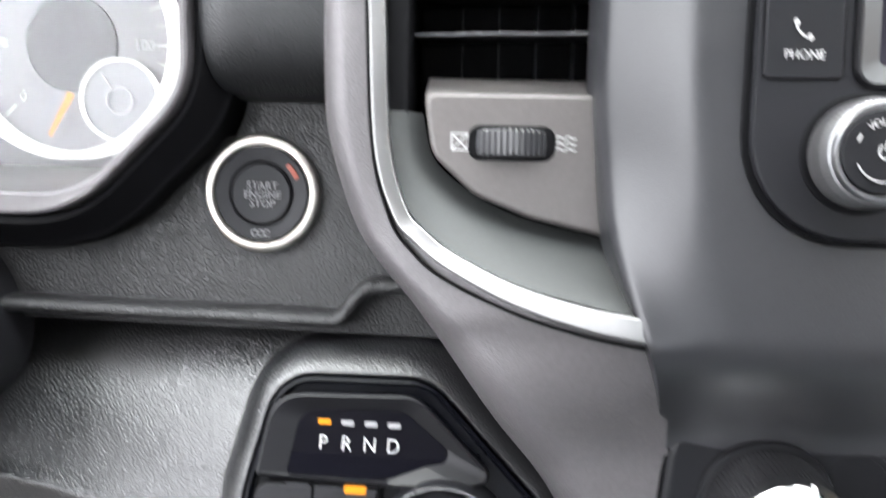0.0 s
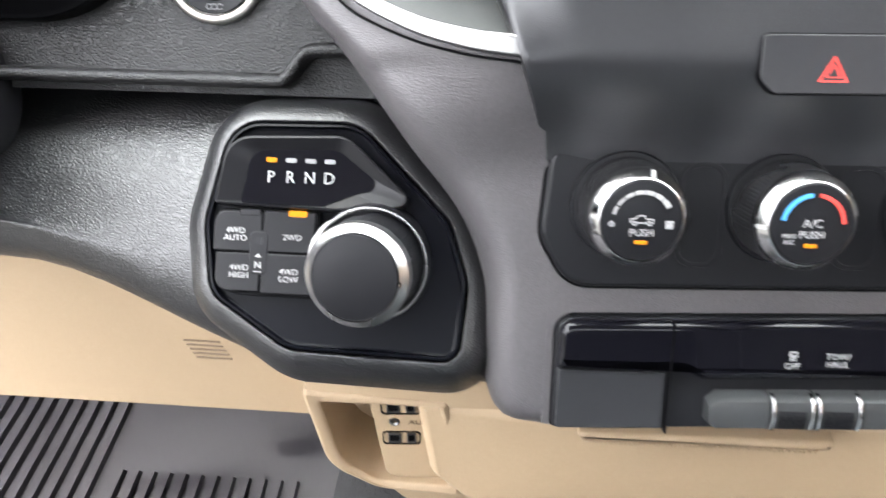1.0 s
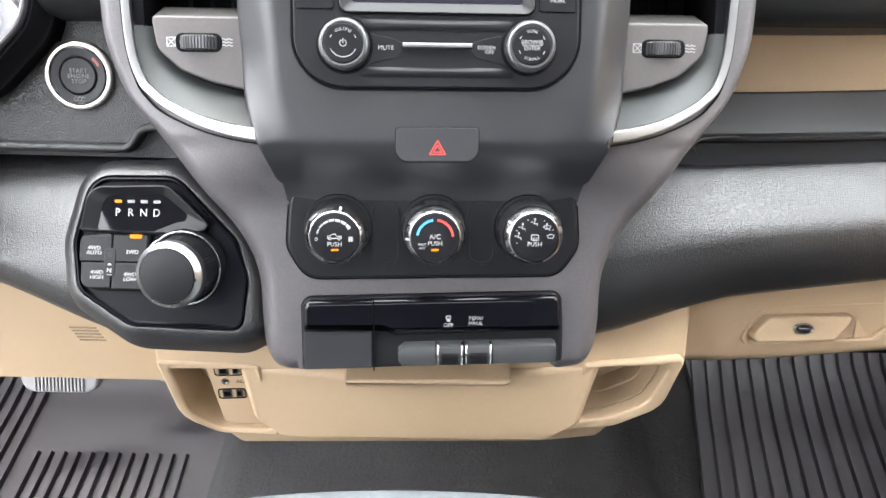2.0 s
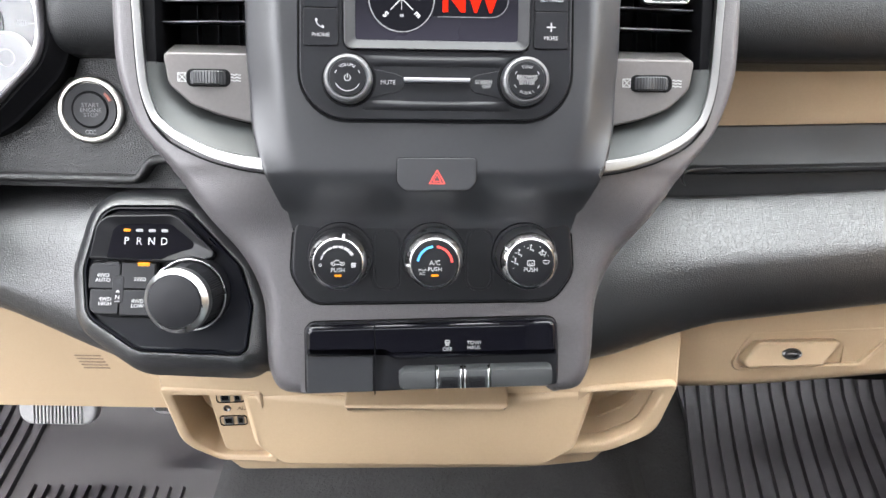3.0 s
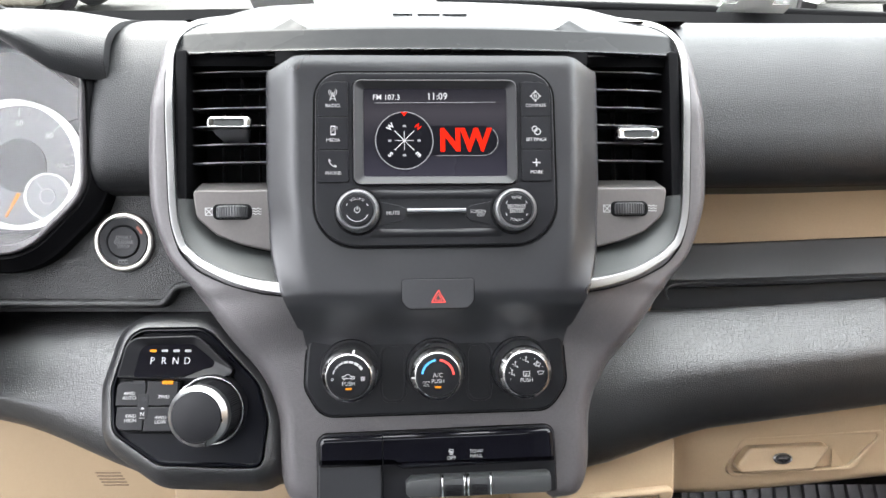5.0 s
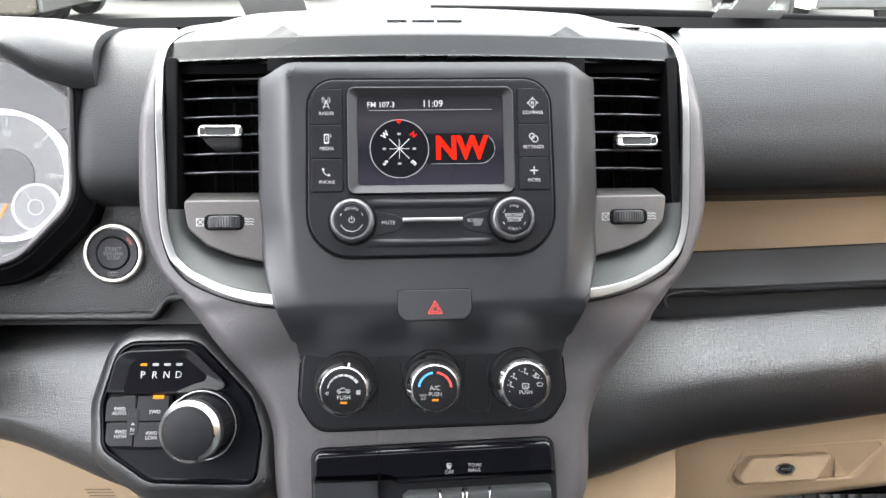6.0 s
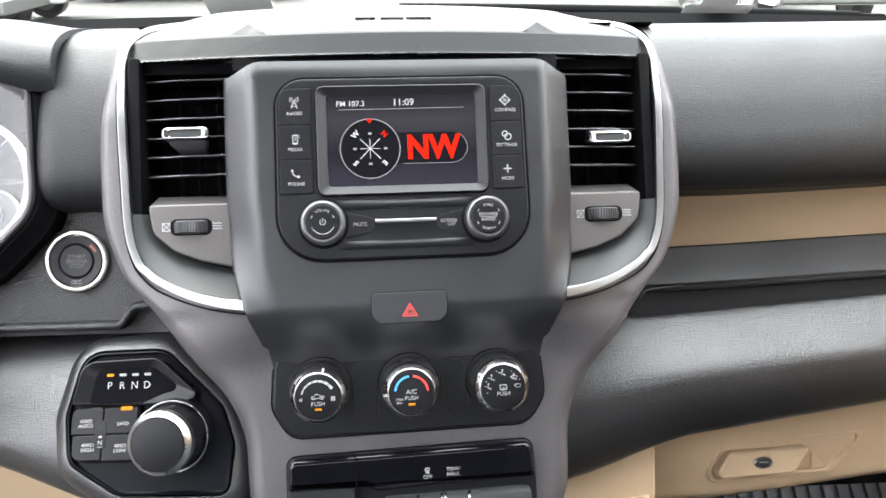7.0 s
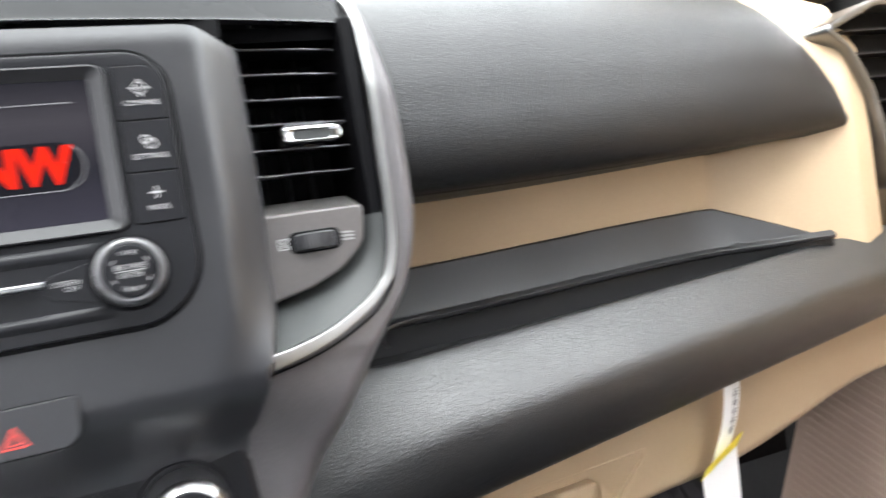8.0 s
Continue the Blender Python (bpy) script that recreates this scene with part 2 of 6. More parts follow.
def grid(bm, f, nu, nv, back=0.02):
    """A sheet f(u, v), u and v from 0 to 1, with a body behind it of that depth in y."""
    front = [[bm.verts.new(f(i / nu, j / nv)) for j in range(nv + 1)] for i in range(nu + 1)]
    rear = [[bm.verts.new(v.co + Vector((0, back, 0))) for v in row] for row in front]
    for i in range(nu):
        for j in range(nv):
            bm.faces.new((front[i][j], front[i + 1][j], front[i + 1][j + 1], front[i][j + 1]))
            bm.faces.new((rear[i][j], rear[i][j + 1], rear[i + 1][j + 1], rear[i + 1][j]))
    for i in range(nu):
        for j in (0, nv):
            bm.faces.new((front[i][j], front[i + 1][j], rear[i + 1][j], rear[i][j]))
    for j in range(nv):
        for i in (0, nu):
            bm.faces.new((front[i][j], front[i][j + 1], rear[i][j + 1], rear[i][j]))
    return bm


def sweep(bm, path, width, depth, lean=0.0, n=10, power=3.0):
    """A bar along a path that lies about in the xz plane; width across the path and depth in y may be functions of 0..1."""
    loops, m = [], len(path)
    for i, p in enumerate(path):
        t = (Vector(path[min(i + 1, m - 1)]) - Vector(path[max(i - 1, 0)])).normalized()
        side = t.cross(Vector((0, 1, 0))).normalized()
        w = width(i / (m - 1)) if callable(width) else width
        d = depth(i / (m - 1)) if callable(depth) else depth
        ring = []
        for k in range(4 * n):
            a = 2 * math.pi * k / (4 * n)
            c, s = math.cos(a), math.sin(a)
            c, s = math.copysign(abs(c) ** (2 / power), c), math.copysign(abs(s) ** (2 / power), s)
            ring.append(Vector(p) + side * (w / 2 * c) + Vector((0, 1, 0)) * (d / 2 * s + lean * w / 2 * c))
        loops.append(ring)
    stack(bm, loops)
    return bm


def box(bm, x0, x1, y0, y1, z0, z1, bev=0.0, seg=2):
    prism(bm, rrect(x0, x1, z0, z1, max(bev, 1e-5), 3), y0, y1, bev, seg)
    return bm


def letters(word, size, x, z, y, mat, parent, name="lettering", align="CENTER", bold=-0.00002, turn=0.0, wide=1.0, tall=1.0, label="", thick=0.0002):
    """Raised lettering that faces the reader (towards -y), centred at (x, z)."""
    cu = bpy.data.curves.new(name, "FONT")
    cu.body, cu.size, cu.align_x, cu.align_y = word, size, align, "CENTER"
    cu.extrude, cu.offset, cu.resolution_u = thick, bold, 3
    ob = bpy.data.objects.new(name, cu)
    me = bpy.data.meshes.new_from_object(ob)
    bpy.data.objects.remove(ob)
    me.transform(Matrix.Translation((x, y, z)) @ Matrix.Rotation(radians(turn), 4, "Y") @ Matrix.Rotation(radians(90), 4, "X") @ Matrix.Diagonal((wide, tall, 1, 1)))
    o = root_of(parent).get("o")
    me.transform(Matrix.Translation([-v for v in o]))
    me.materials.clear()
    me.materials.append(mat)
    ob = new(name, me)
    ob.parent = parent
    return tagged(ob, label)


def arc(cx, cz, r, a0, a1, y, n=24):
    return [Vector((cx + r * math.cos(radians(a0 + (a1 - a0) * i / n)), y, cz + r * math.sin(radians(a0 + (a1 - a0) * i / n)))) for i in range(n + 1)]


def line(bm, path, width, y_thick=0.0004):
    return sweep(bm, path, width, y_thick, n=2, power=6)


def smooth01(a, b, x):
    t = min(max((x - a) / (b - a), 0), 1)
    return t * t * (3 - 2 * t)


# ---------------------------------------------------------------- cab (world axes, floor at z 0)
HERE = Matrix.Identity(4)


def wallbox(name, x0, x1, y0, y1, z0, z1, mat, label):
    bm = bmesh.new()
    box(bm, x0, x1, y0, y1, z0, z1)
    return single(name, bm, mat, label, "cab shell", base=HERE, kind="structure")


# Unseen headliner, kept pale to bounce light onto the dash.
LINING = material("light grey headliner", (0.50, 0.49, 0.46), 0.9, bump=[("noise", 900, 0.0004)], vary=0.08)
# Dark surface of the unseen walls and blocks that hold back light.
UNSEEN_DARK = material("unseen dark surface", (0.03, 0.03, 0.033), 0.9, bump=[("noise", 900, 0.0006)], vary=0.2)
wallbox("floor", -0.9, 0.9, -1.3, 0.8, -0.06, -0.012, CARPET, "dark grey carpeted cab floor")
wallbox("wall_front", -0.9, 0.9, 0.62, 0.70, -0.02, 0.70, CARPET, "dark lined bulkhead under the dashboard")
# Unseen rear walls and roof: their sizes and openings shape the light.
wallbox("wall_back", -0.9, 0.9, -1.35, -1.25, -0.06, 0.96, UNSEEN_DARK, "unseen dark rear wall below an opening for light")
wallbox("wall_back_top", -0.9, 0.9, -1.35, -1.25, 1.20, 1.30, UNSEEN_DARK, "unseen dark strip above the rear opening for light")
wallbox("ceiling", -0.72, 0.72, -1.35, -0.25, 1.28, 1.33, LINING, "light grey roof lining")
wallbox("wall_right", 0.86, 0.92, -1.35, 0.20, -0.06, 0.93, BEIGE, "beige lower door trim")
wallbox("kick_panel_right", 0.86, 0.92, 0.20, 0.70, -0.06, 0.78, CARPET, "dark kick panel beside the footwell")
wallbox("wall_left", -0.92, -0.86, 0.25, 0.70, -0.06, 0.78, BEIGE, "beige trim before the open driver door")
wallbox("wall_left_rear", -0.92, -0.86, -1.35, -1.0, 0.04, 0.86, UNSEEN_DARK, "unseen dark wall behind the open driver door limiting light")
wallbox("wall_right_rear", 0.86, 0.92, -1.35, -1.10, 0.93, 1.30, UNSEEN_DARK, "unseen dark wall limiting the right window light")
# Two unseen blocks, added to keep light off the footwell and dash.
wallbox("wall_footwell_block", 0.27, 0.86, -0.50, -0.26, -0.02, 0.46, UNSEEN_DARK, "unseen dark block keeping light off the passenger footwell")
wallbox("wall_rear_light_block", 0.25, 0.80, -0.86, -0.70, 0.30, 1.14, UNSEEN_DARK, "unseen dark block cutting light from the rear")
wallbox("sill_left", -0.92, -0.86, -1.35, 0.25, -0.06, 0.04, CARPET, "dark sill of the open driver door")

# ---------------------------------------------------------------- dashboard body
DASHMAT = GRAIN
# Added backing board: keeps gaps between the dash parts dark.
bm = bmesh.new()
box(bm, -0.74, 0.70, 0.27, 0.36, -0.36, 0.08)
carrier = single("dashboard_backing", bm, RIM, "black board added behind the dashboard to close gaps", "dashboard", kind="structure")


def roll(bm, profile, xs, bend, per=5):
    """A padded roll: a closed profile of (y, z) carried along x; bend(x, y, z) gives the place of each point."""
    loop = [(p[0], p[1]) for p in spline([(y, z, 0) for y, z in profile], per, True)]
    stack(bm, [[bend(x, y, z) for y, z in loop] for x in xs])
    return bm


def steps(a, b, n):
    return [a + (b - a) * i / n for i in range(n + 1)]


# upper pad on the passenger side, running up to the windscreen
def upper_right(x, y, z):
    s = smooth01(0.25, 0.70, x)
    g = max(0.05, 1 - max(0.0, (x - 0.505) / 0.1640) ** 2.6) ** 0.42     # the top sweeps down to a low rounded tip at the outer end
    low = -0.0365
    return (x, y + 0.040 * s + 0.022 * (1 - g) ** 2, low + (z - low) * g + 0.012 * s)


bm = bmesh.new()
roll(bm, [(0.104, -0.0365), (0.088, -0.0358), (0.0765, -0.0318), (0.0680, -0.0235), (0.0632, -0.0125), (0.0618, 0.001), (0.0634, 0.017), (0.0690, 0.044), (0.083, 0.076), (0.109, 0.104), (0.16, 0.127), (0.26, 0.153), (0.40, 0.188), (0.50, 0.21), (0.50, 0.15), (0.25, 0.06), (0.20, -0.03)],
     steps(0.219, 0.505, 16) + [0.525, 0.545, 0.565, 0.585, 0.603, 0.620, 0.634, 0.646, 0.654, 0.660, 0.6645, 0.6675, 0.6690], upper_right)
single("upper_dash_pad", bm, PADGRAIN, "soft dark grey grained upper dashboard pad", "dashboard pad", kind="structure")

# beige strip behind the tray
bm = bmesh.new()


def beige_strip(u, v):
    x = 0.16 + 0.385 * u
    return (x, 0.150 + 0.018 * (1 - v) , -0.090 + 0.105 * v + 0.010 * smooth01(0.2, 0.54, x))


grid(bm, beige_strip, 24, 6, 0.02)
single("beige_insert", bm, BEIGE, "smooth beige dashboard insert below the pad", "dashboard trim", kind="structure")

# black tray
TRAY = material("black tray plastic", (0.012, 0.0125, 0.0135), 0.45, bump=[("noise", 1800, 0.00006)], vary=0.12)
bm = bmesh.new()
wall_line = spline([(x, y, 0) for x, y in ((0.17, 0.166), (0.30, 0.166), (0.42, 0.166), (0.50, 0.1655), (0.532, 0.1635), (0.552, 0.1585), (0.580, 0.147), (0.615, 0.1350), (0.640, 0.1280))], 8)
tray_in = [(-0.004, -0.100), (-0.003, -0.089), (0.0, -0.0875), (0.0025, -0.089), (0.005, -0.100), (0.009, -0.114), (0.0115, -0.1215), (0.0130, -0.1235), (0.0150, -0.1240), (0.0165, -0.1260), (0.0155, -0.1285), (0.0070, -0.1310), (0.0050, -0.1500), (0.020, -0.1600), (0.075, -0.1620), (0.075, -0.175), (-0.004, -0.175)]
loops = []
for a in range(len(wall_line)):
    p, t = wall_line[a], (wall_line[min(a + 1, len(wall_line) - 1)] - wall_line[max(a - 1, 0)]).normalized()
    n = Vector((t[1], -t[0], 0))
    lift_ = 0.010 * smooth01(0.2, 0.54, p[0])
    loops.append([(p[0] + n[0] * min(d, max(0.002, p[1] - 0.108)), p[1] + n[1] * min(d, max(0.002, p[1] - 0.108)), z + lift_ - (0.42 * max(0.0, p[0] - 0.545) if z > -0.12 else 0.0)) for d, z in tray_in])
stack(bm, loops)
single("dash_tray", bm, TRAY, "open black storage tray along the dashboard", "tray", kind="structure")
bm = bmesh.new()
sweep(bm, spline([(0.214, 0.118, -0.137), (0.2165, 0.133, -0.133), (0.222, 0.1440, -0.1285), (0.234, 0.1490, -0.1255), (0.26, 0.1505, -0.1240)], 6), 0.003, 0.004, n=3)
single("tray_rim", bm, TRAY, "rounded black inner rim of the tray", "tray", kind="structure")


# padded roll, passenger side
def roll_right(x, y, z):
    s = (x - 0.22) / 0.44 if x > 0.22 else 0.0
    k = smooth01(0.12, 0.25, x)          # runs down towards the console at its inner end
    f = smooth01(-0.15, -0.25, z)
    q = 1 - 0.27 * s
    y = 0.1215 + (y - 0.1215) * (q if y < 0.1215 else 1)
    z = -0.1485 + (z + 0.1485) * q
    return (x, y + 0.004 * s * s, z + 0.028 * s - 0.034 * (1 - k) * f)


bm = bmesh.new()
roll(bm, [(0.160, -0.178), (0.136, -0.1630), (0.1270, -0.1525), (0.1215, -0.1485), (0.1160, -0.1500), (0.1065, -0.1610), (0.0965, -0.1745), (0.0880, -0.1865), (0.0830, -0.1960), (0.0815, -0.2060), (0.0840, -0.2230), (0.0925, -0.2430), (0.106, -0.2580), (0.14, -0.263), (0.18, -0.25), (0.18, -0.190)],
     steps(0.112, 0.84, 32), roll_right)
single("dash_roll_right", bm, GRAIN, "black grained padded dashboard roll", "dashboard pad", kind="structure")


# padded roll, driver side
def roll_left(x, y, z):
    s = smooth01(-0.20, -0.40, x)
    return (x, y + 0.02 * s, z + (0.052 * s * smooth01(-0.2, -0.28, z)))


bm = bmesh.new()
roll(bm, [(0.13, -0.143), (0.110, -0.142), (0.097, -0.1455), (0.084, -0.1580), (0.070, -0.176), (0.057, -0.197), (0.0485, -0.220), (0.0445, -0.244), (0.0455, -0.265), (0.053, -0.283), (0.070, -0.2935), (0.10, -0.294), (0.18, -0.28), (0.2, -0.16)],
     steps(-0.70, -0.105, 28), roll_left)
single("dash_roll_left", bm, GRAIN, "black grained padded knee roll", "dashboard pad", kind="structure")

# panel that carries the start button
bm = bmesh.new()


def start_panel(u, v):
    x = -0.70 + 0.525 * u
    top = -0.016 - 0.075 * smooth01(-0.222, -0.206, x) - 0.044 * smooth01(-0.272, -0.284, x) - 0.046 * smooth01(-0.284, -0.350, x)
    z = -0.146 + (top + 0.146) * v
    return (x, 0.0855 - 0.002 * smooth01(-0.09, -0.14, z), z)


grid(bm, start_panel, 120, 30, 0.03)
single("start_panel", bm, COARSE, "coarsely grained dark panel beside the console", "dashboard panel", kind="structure")


bm = bmesh.new()
sweep(bm, spline([(x + 0.003, 0.079, z) for x, z in ((-0.70, -0.1375), (-0.50, -0.1380), (-0.30, -0.1385), (-0.245, -0.1385), (-0.2375, -0.1375), (-0.2335, -0.1335), (-0.2285, -0.1265), (-0.2245, -0.1235), (-0.218, -0.1225), (-0.19, -0.1215), (-0.16, -0.121))], 5), 0.0075, 0.018, power=2.4, n=5)
single("panel_lip", bm, COARSE, "raised grained lip along the dark panel", "dashboard panel", kind="structure")

# pad between the instruments and the console
def mid_pad(x, y, z):
    e = math.sqrt(max(0.0, 1 - max(0.0, (-0.272 - x) / 0.020) ** 2))
    return (x, y + 0.015 * (1 - e), z)


bm = bmesh.new()
roll(bm, [(0.090, -0.045), (0.066, -0.041), (0.053, -0.026), (0.050, 0.0), (0.055, 0.038), (0.068, 0.075), (0.093, 0.104), (0.16, 0.128), (0.26, 0.153), (0.40, 0.188), (0.50, 0.21), (0.50, 0.15), (0.25, 0.06), (0.15, -0.043)],
     [-0.2915, -0.290, -0.287, -0.283, -0.278] + steps(-0.272, -0.215, 5), mid_pad)
single("upper_dash_pad", bm, PADGRAIN, "soft grained dark pad beside the instruments", "dashboard pad", kind="structure")

# dash top on the driver side with the instrument hood
bm = bmesh.new()


def hood_top(u, v):
    x = -0.74 + 0.465 * u
    rise = 0.055 * smooth01(-0.29, -0.42, x)
    p = spline([(0.03, 0.055, 0), (0.028, 0.075, 0), (0.05, 0.10, 0), (0.11, 0.122, 0), (0.26, 0.155, 0), (0.50, 0.21, 0)], 6)
    q = p[min(int(v * (len(p) - 1) + 0.5), len(p) - 1)]
    return (x, q[0] + 0.030 * smooth01(-0.330, -0.290, x) * (1 - v), q[1] + rise * (1 - 0.93 * smooth01(0.0, 0.36, v)) - 0.004 * smooth01(-0.335, -0.31, x))


grid(bm, hood_top, 24, 30, 0.012)
single("instrument_hood", bm, PADGRAIN, "soft dark hood over the instruments", "dashboard pad", kind="structure")

# dash top behind the console
bm = bmesh.new()
grid(bm, lambda u, v: (-0.23 + 0.46 * u, 0.12 + 0.38 * v, 0.118 + 0.09 * v), 4, 6, 0.02)
for s in (-1, 1):
    grid(bm, lambda u, v: (s * (0.150 + 0.0685 * u), 0.086 + 0.040 * v, 0.0795 + 0.036 * v - 0.004 * v * v), 3, 4, 0.012)
single("dash_top", bm, PADGRAIN, "dark dashboard top under the windscreen", "dashboard pad", kind="structure")

# ---------------------------------------------------------------- console
GLOW = 1.0 / 2 ** EXPOSURE       # lamps and screen keep their look at the set exposure
con = thing("center_console", "charcoal centre console trim with satin silver strips", "console", base=CONSOLE)


def fascia(u, v):
    """Flat face with a soft turn into slanted cheeks; it narrows and leans back towards the heater panel."""
    z = 0.0605 - 0.2245 * v
    w = 0.1340 - 0.0035 * smooth01(-0.03, -0.09, z) - 0.0250 * smooth01(-0.075, -0.172, z)
    d = 0.003 + 0.032 * smooth01(-0.120, -0.166, z) + 0.002 * smooth01(0.052, 0.062, z)
    t = 2 * u - 1
    x = w * math.copysign(1 - (1 - abs(t)) ** 1.6, t)
    e = max(0.0, (abs(x) - (w - 0.034)) / 0.034)
    back = 0.036 * (math.sqrt(max(0.0, e - 0.18) ** 2 + 0.02) - 0.1414) if e > 0.18 else 0.0
    edge = 0.008 * max(0.0, (e - 0.93) / 0.07) ** 2
    z -= 0.0065 * smooth01(0.100, 0.132, abs(x)) * max(0.0, 1 - 3 * v)
    return (x, d + (back + edge) * (1 - 0.95 * smooth01(-0.055, -0.135, z)), z)


bm = bmesh.new()
grid(bm, fascia, 60, 60, 0.02)
part("fascia", bm, CHARCOAL, con, "charcoal satin radio surround")


def along(pts, n):
    """n + 1 points at even steps along a smooth line."""
    line_ = spline([(p[0], p[1], 0) for p in pts], 12)
    ln = [0.0]
    for a, b in zip(line_, line_[1:]):
        ln.append(ln[-1] + (b - a).length)
    out, k = [], 0
    for i in range(n + 1):
        d = ln[-1] * i / n
        while k < len(ln) - 2 and ln[k + 1] < d:
            k += 1
        f = (d - ln[k]) / max(1e-9, ln[k + 1] - ln[k])
        out.append(line_[k].lerp(line_[k + 1], min(1, max(0, f))))
    return out


OUT = [(0.2225, 0.090), (0.2268, 0.080), (0.2310, 0.058), (0.2345, 0.02), (0.2345, -0.030), (0.2320, -0.055), (0.2220, -0.086), (0.2105, -0.103), (0.1975, -0.117), (0.1830, -0.136), (0.164, -0.162), (0.1415, -0.192), (0.1300, -0.222), (0.1285, -0.260), (0.1260, -0.280), (0.118, -0.2940), (0.100, -0.2970)]
INN = [(0.2115, 0.090), (0.2123, 0.080), (0.2125, 0.058), (0.2115, 0.02), (0.2100, -0.03), (0.2075, -0.060), (0.1960, -0.087), (0.1820, -0.0985), (0.160, -0.1090), (0.138, -0.1148), (0.113, -0.1195), (0.1065, -0.140), (0.1045, -0.158), (0.0990, -0.176), (0.085, -0.20), (0.085, -0.25), (0.085, -0.285)]


def strip_depth(x, z):
    """The silver strip runs back from the radio surround to the outer corners and on up to the cap."""
    return 0.011 + 0.0325 * min(1.0, max(0.0, (abs(x) - 0.119) / 0.091)) + 0.0105 * max(0.0, (z - 0.03) / 0.046)


def trim_depth(x, z):
    k = smooth01(-0.125, -0.172, z)
    return (strip_depth(x, z) + 0.0015 + 0.003 * smooth01(-0.118, -0.126, z)) * (1 - k) + (0.029 - 0.055 * z) * k


STRIP = [(0.168, 0.170, 0.146), (0.188, 0.130, 0.130), (0.2035, 0.092, 0.113), (0.2110, 0.066, 0.0945), (0.2133, 0.0545, 0.078), (0.2135, 0.0500, 0.060), (0.2125, 0.0440, 0.030), (0.2110, 0.0435, -0.012), (0.2084, 0.0428, -0.058), (0.2015, 0.0405, -0.0815), (0.1940, 0.0377, -0.0900), (0.1825, 0.0337, -0.0985), (0.160, 0.0257, -0.1090), (0.138, 0.0178, -0.1150), (0.1215, 0.0120, -0.1175), (0.1130, 0.0105, -0.1186)]
for s in (-1, 1):
    o, i_ = along(OUT, 90), along(INN, 90)
    rows_ = []
    for a, b in zip(o, i_):
        wide = 0.012 + 0.008 * smooth01(-0.08, -0.17, a[1])
        n = (a - b).normalized()
        ring = [(b[0], trim_depth(b[0], b[1]), b[1])]
        core = a - n * min(wide, (a - b).length * 0.8)
        for k in range(1, 4):
            p = b.lerp(core, k / 3)
            ring.append((p[0], trim_depth(p[0], p[1]), p[1]))
        for k in range(1, 9):
            t = math.pi / 2 * k / 8
            p = core.lerp(a, math.sin(t))
            ring.append((p[0], trim_depth(core[0], core[1]) + 0.026 * (1 - math.cos(t)), p[1]))
        ring.append((a[0], 0.135, a[1]))
        rows_.append([(s * x, y, z) for x, y, z in ring])
    bm = bmesh.new()
    vs = [[bm.verts.new(p) for p in r] for r in rows_]
    for r0, r1 in zip(vs, vs[1:]):
        for k in range(len(r0) - 1):
            bm.faces.new((r0[k], r0[k + 1], r1[k + 1], r1[k]))
    last_ = [bm.verts.new((s * 0.085, 0.135, p[1])) for p in i_[-1:]]
    bm.faces.new(vs[-1] + last_)
    part("side_trim", bm, SURROUND, con, "metallic dark grey grained side trim")
    bm = bmesh.new()
    path = spline([(s * x, y, z) for x, y, z in STRIP], 7)
    sweep(bm, path, lambda t: 0.0060 + 0.0024 * smooth01(0.68, 0.95, t), 0.007, lean=0.0, power=7, n=8)
    part("silver_strip", bm, SILVER, con, "satin silver strip")
    bm = bmesh.new()
    sweep(bm, spline([(s * (x + 0.0042 * smooth01(-0.125, -0.09, z)), y + 0.0015, z - 0.0060 * smooth01(-0.07, -0.10, z)) for x, y, z in STRIP[5:]], 7), 0.0012, 0.003, n=2)
    part("shadow_gap", bm, RIM, con)

# plate between the heater panel and the switches
bm = bmesh.new()
prism(bm, [Vector(p) for p in ((-0.10, -0.160), (0.10, -0.160), (0.10, -0.2850), (-0.10, -0.2905))], 0.0287, 0.12, shape=lambda x, z: -0.055 * z)
box(bm, -0.126, 0.126, 0.056, 0.13, -0.16, -0.11)
part("lower_trim", bm, SURROUND, con, "metallic dark grey grained trim")

# cap over the vents
CAP = material("brushed grey cap", (0.008, 0.0085, 0.009), 0.26, 0.0, bump=[("noise", 60, 0.0003)], spec=0.08, vary=0.2, scale=60, wear=0.06)


def cap(u, v):
    t = 2 * u - 1
    e = math.sqrt(max(0.0, 1 - max(0.0, (abs(t) - 0.86) / 0.14) ** 2))
    x = 0.2128 * t * (1 - 0.15 * max(0.0, (v - 0.4) / 0.6) ** 1.4)
    y0 = 0.012 + 0.039 * t * t
    z0 = 0.0702 + 0.0063 * t * t
    if v < 0.12:
        return (x, y0 + 0.004 * v / 0.12 + 0.002, z0 - 0.002 * (1 - v / 0.12))
    if v < 0.4:
        k = (v - 0.12) / 0.28
        return (x, y0 + 0.006 + 0.010 * k, z0 + (0.0195 * k) * (0.93 + 0.07 * e))
    k = (v - 0.4) / 0.6
    r = 0.003 * math.sin(min(1, k * 6) * math.pi / 2)
    return (x, y0 + 0.016 + 0.140 * k, z0 + (0.0195 + 0.070 * k + r) * (0.95 + 0.05 * e) if k < 1 else z0 + 0.0195 * e + 0.064)


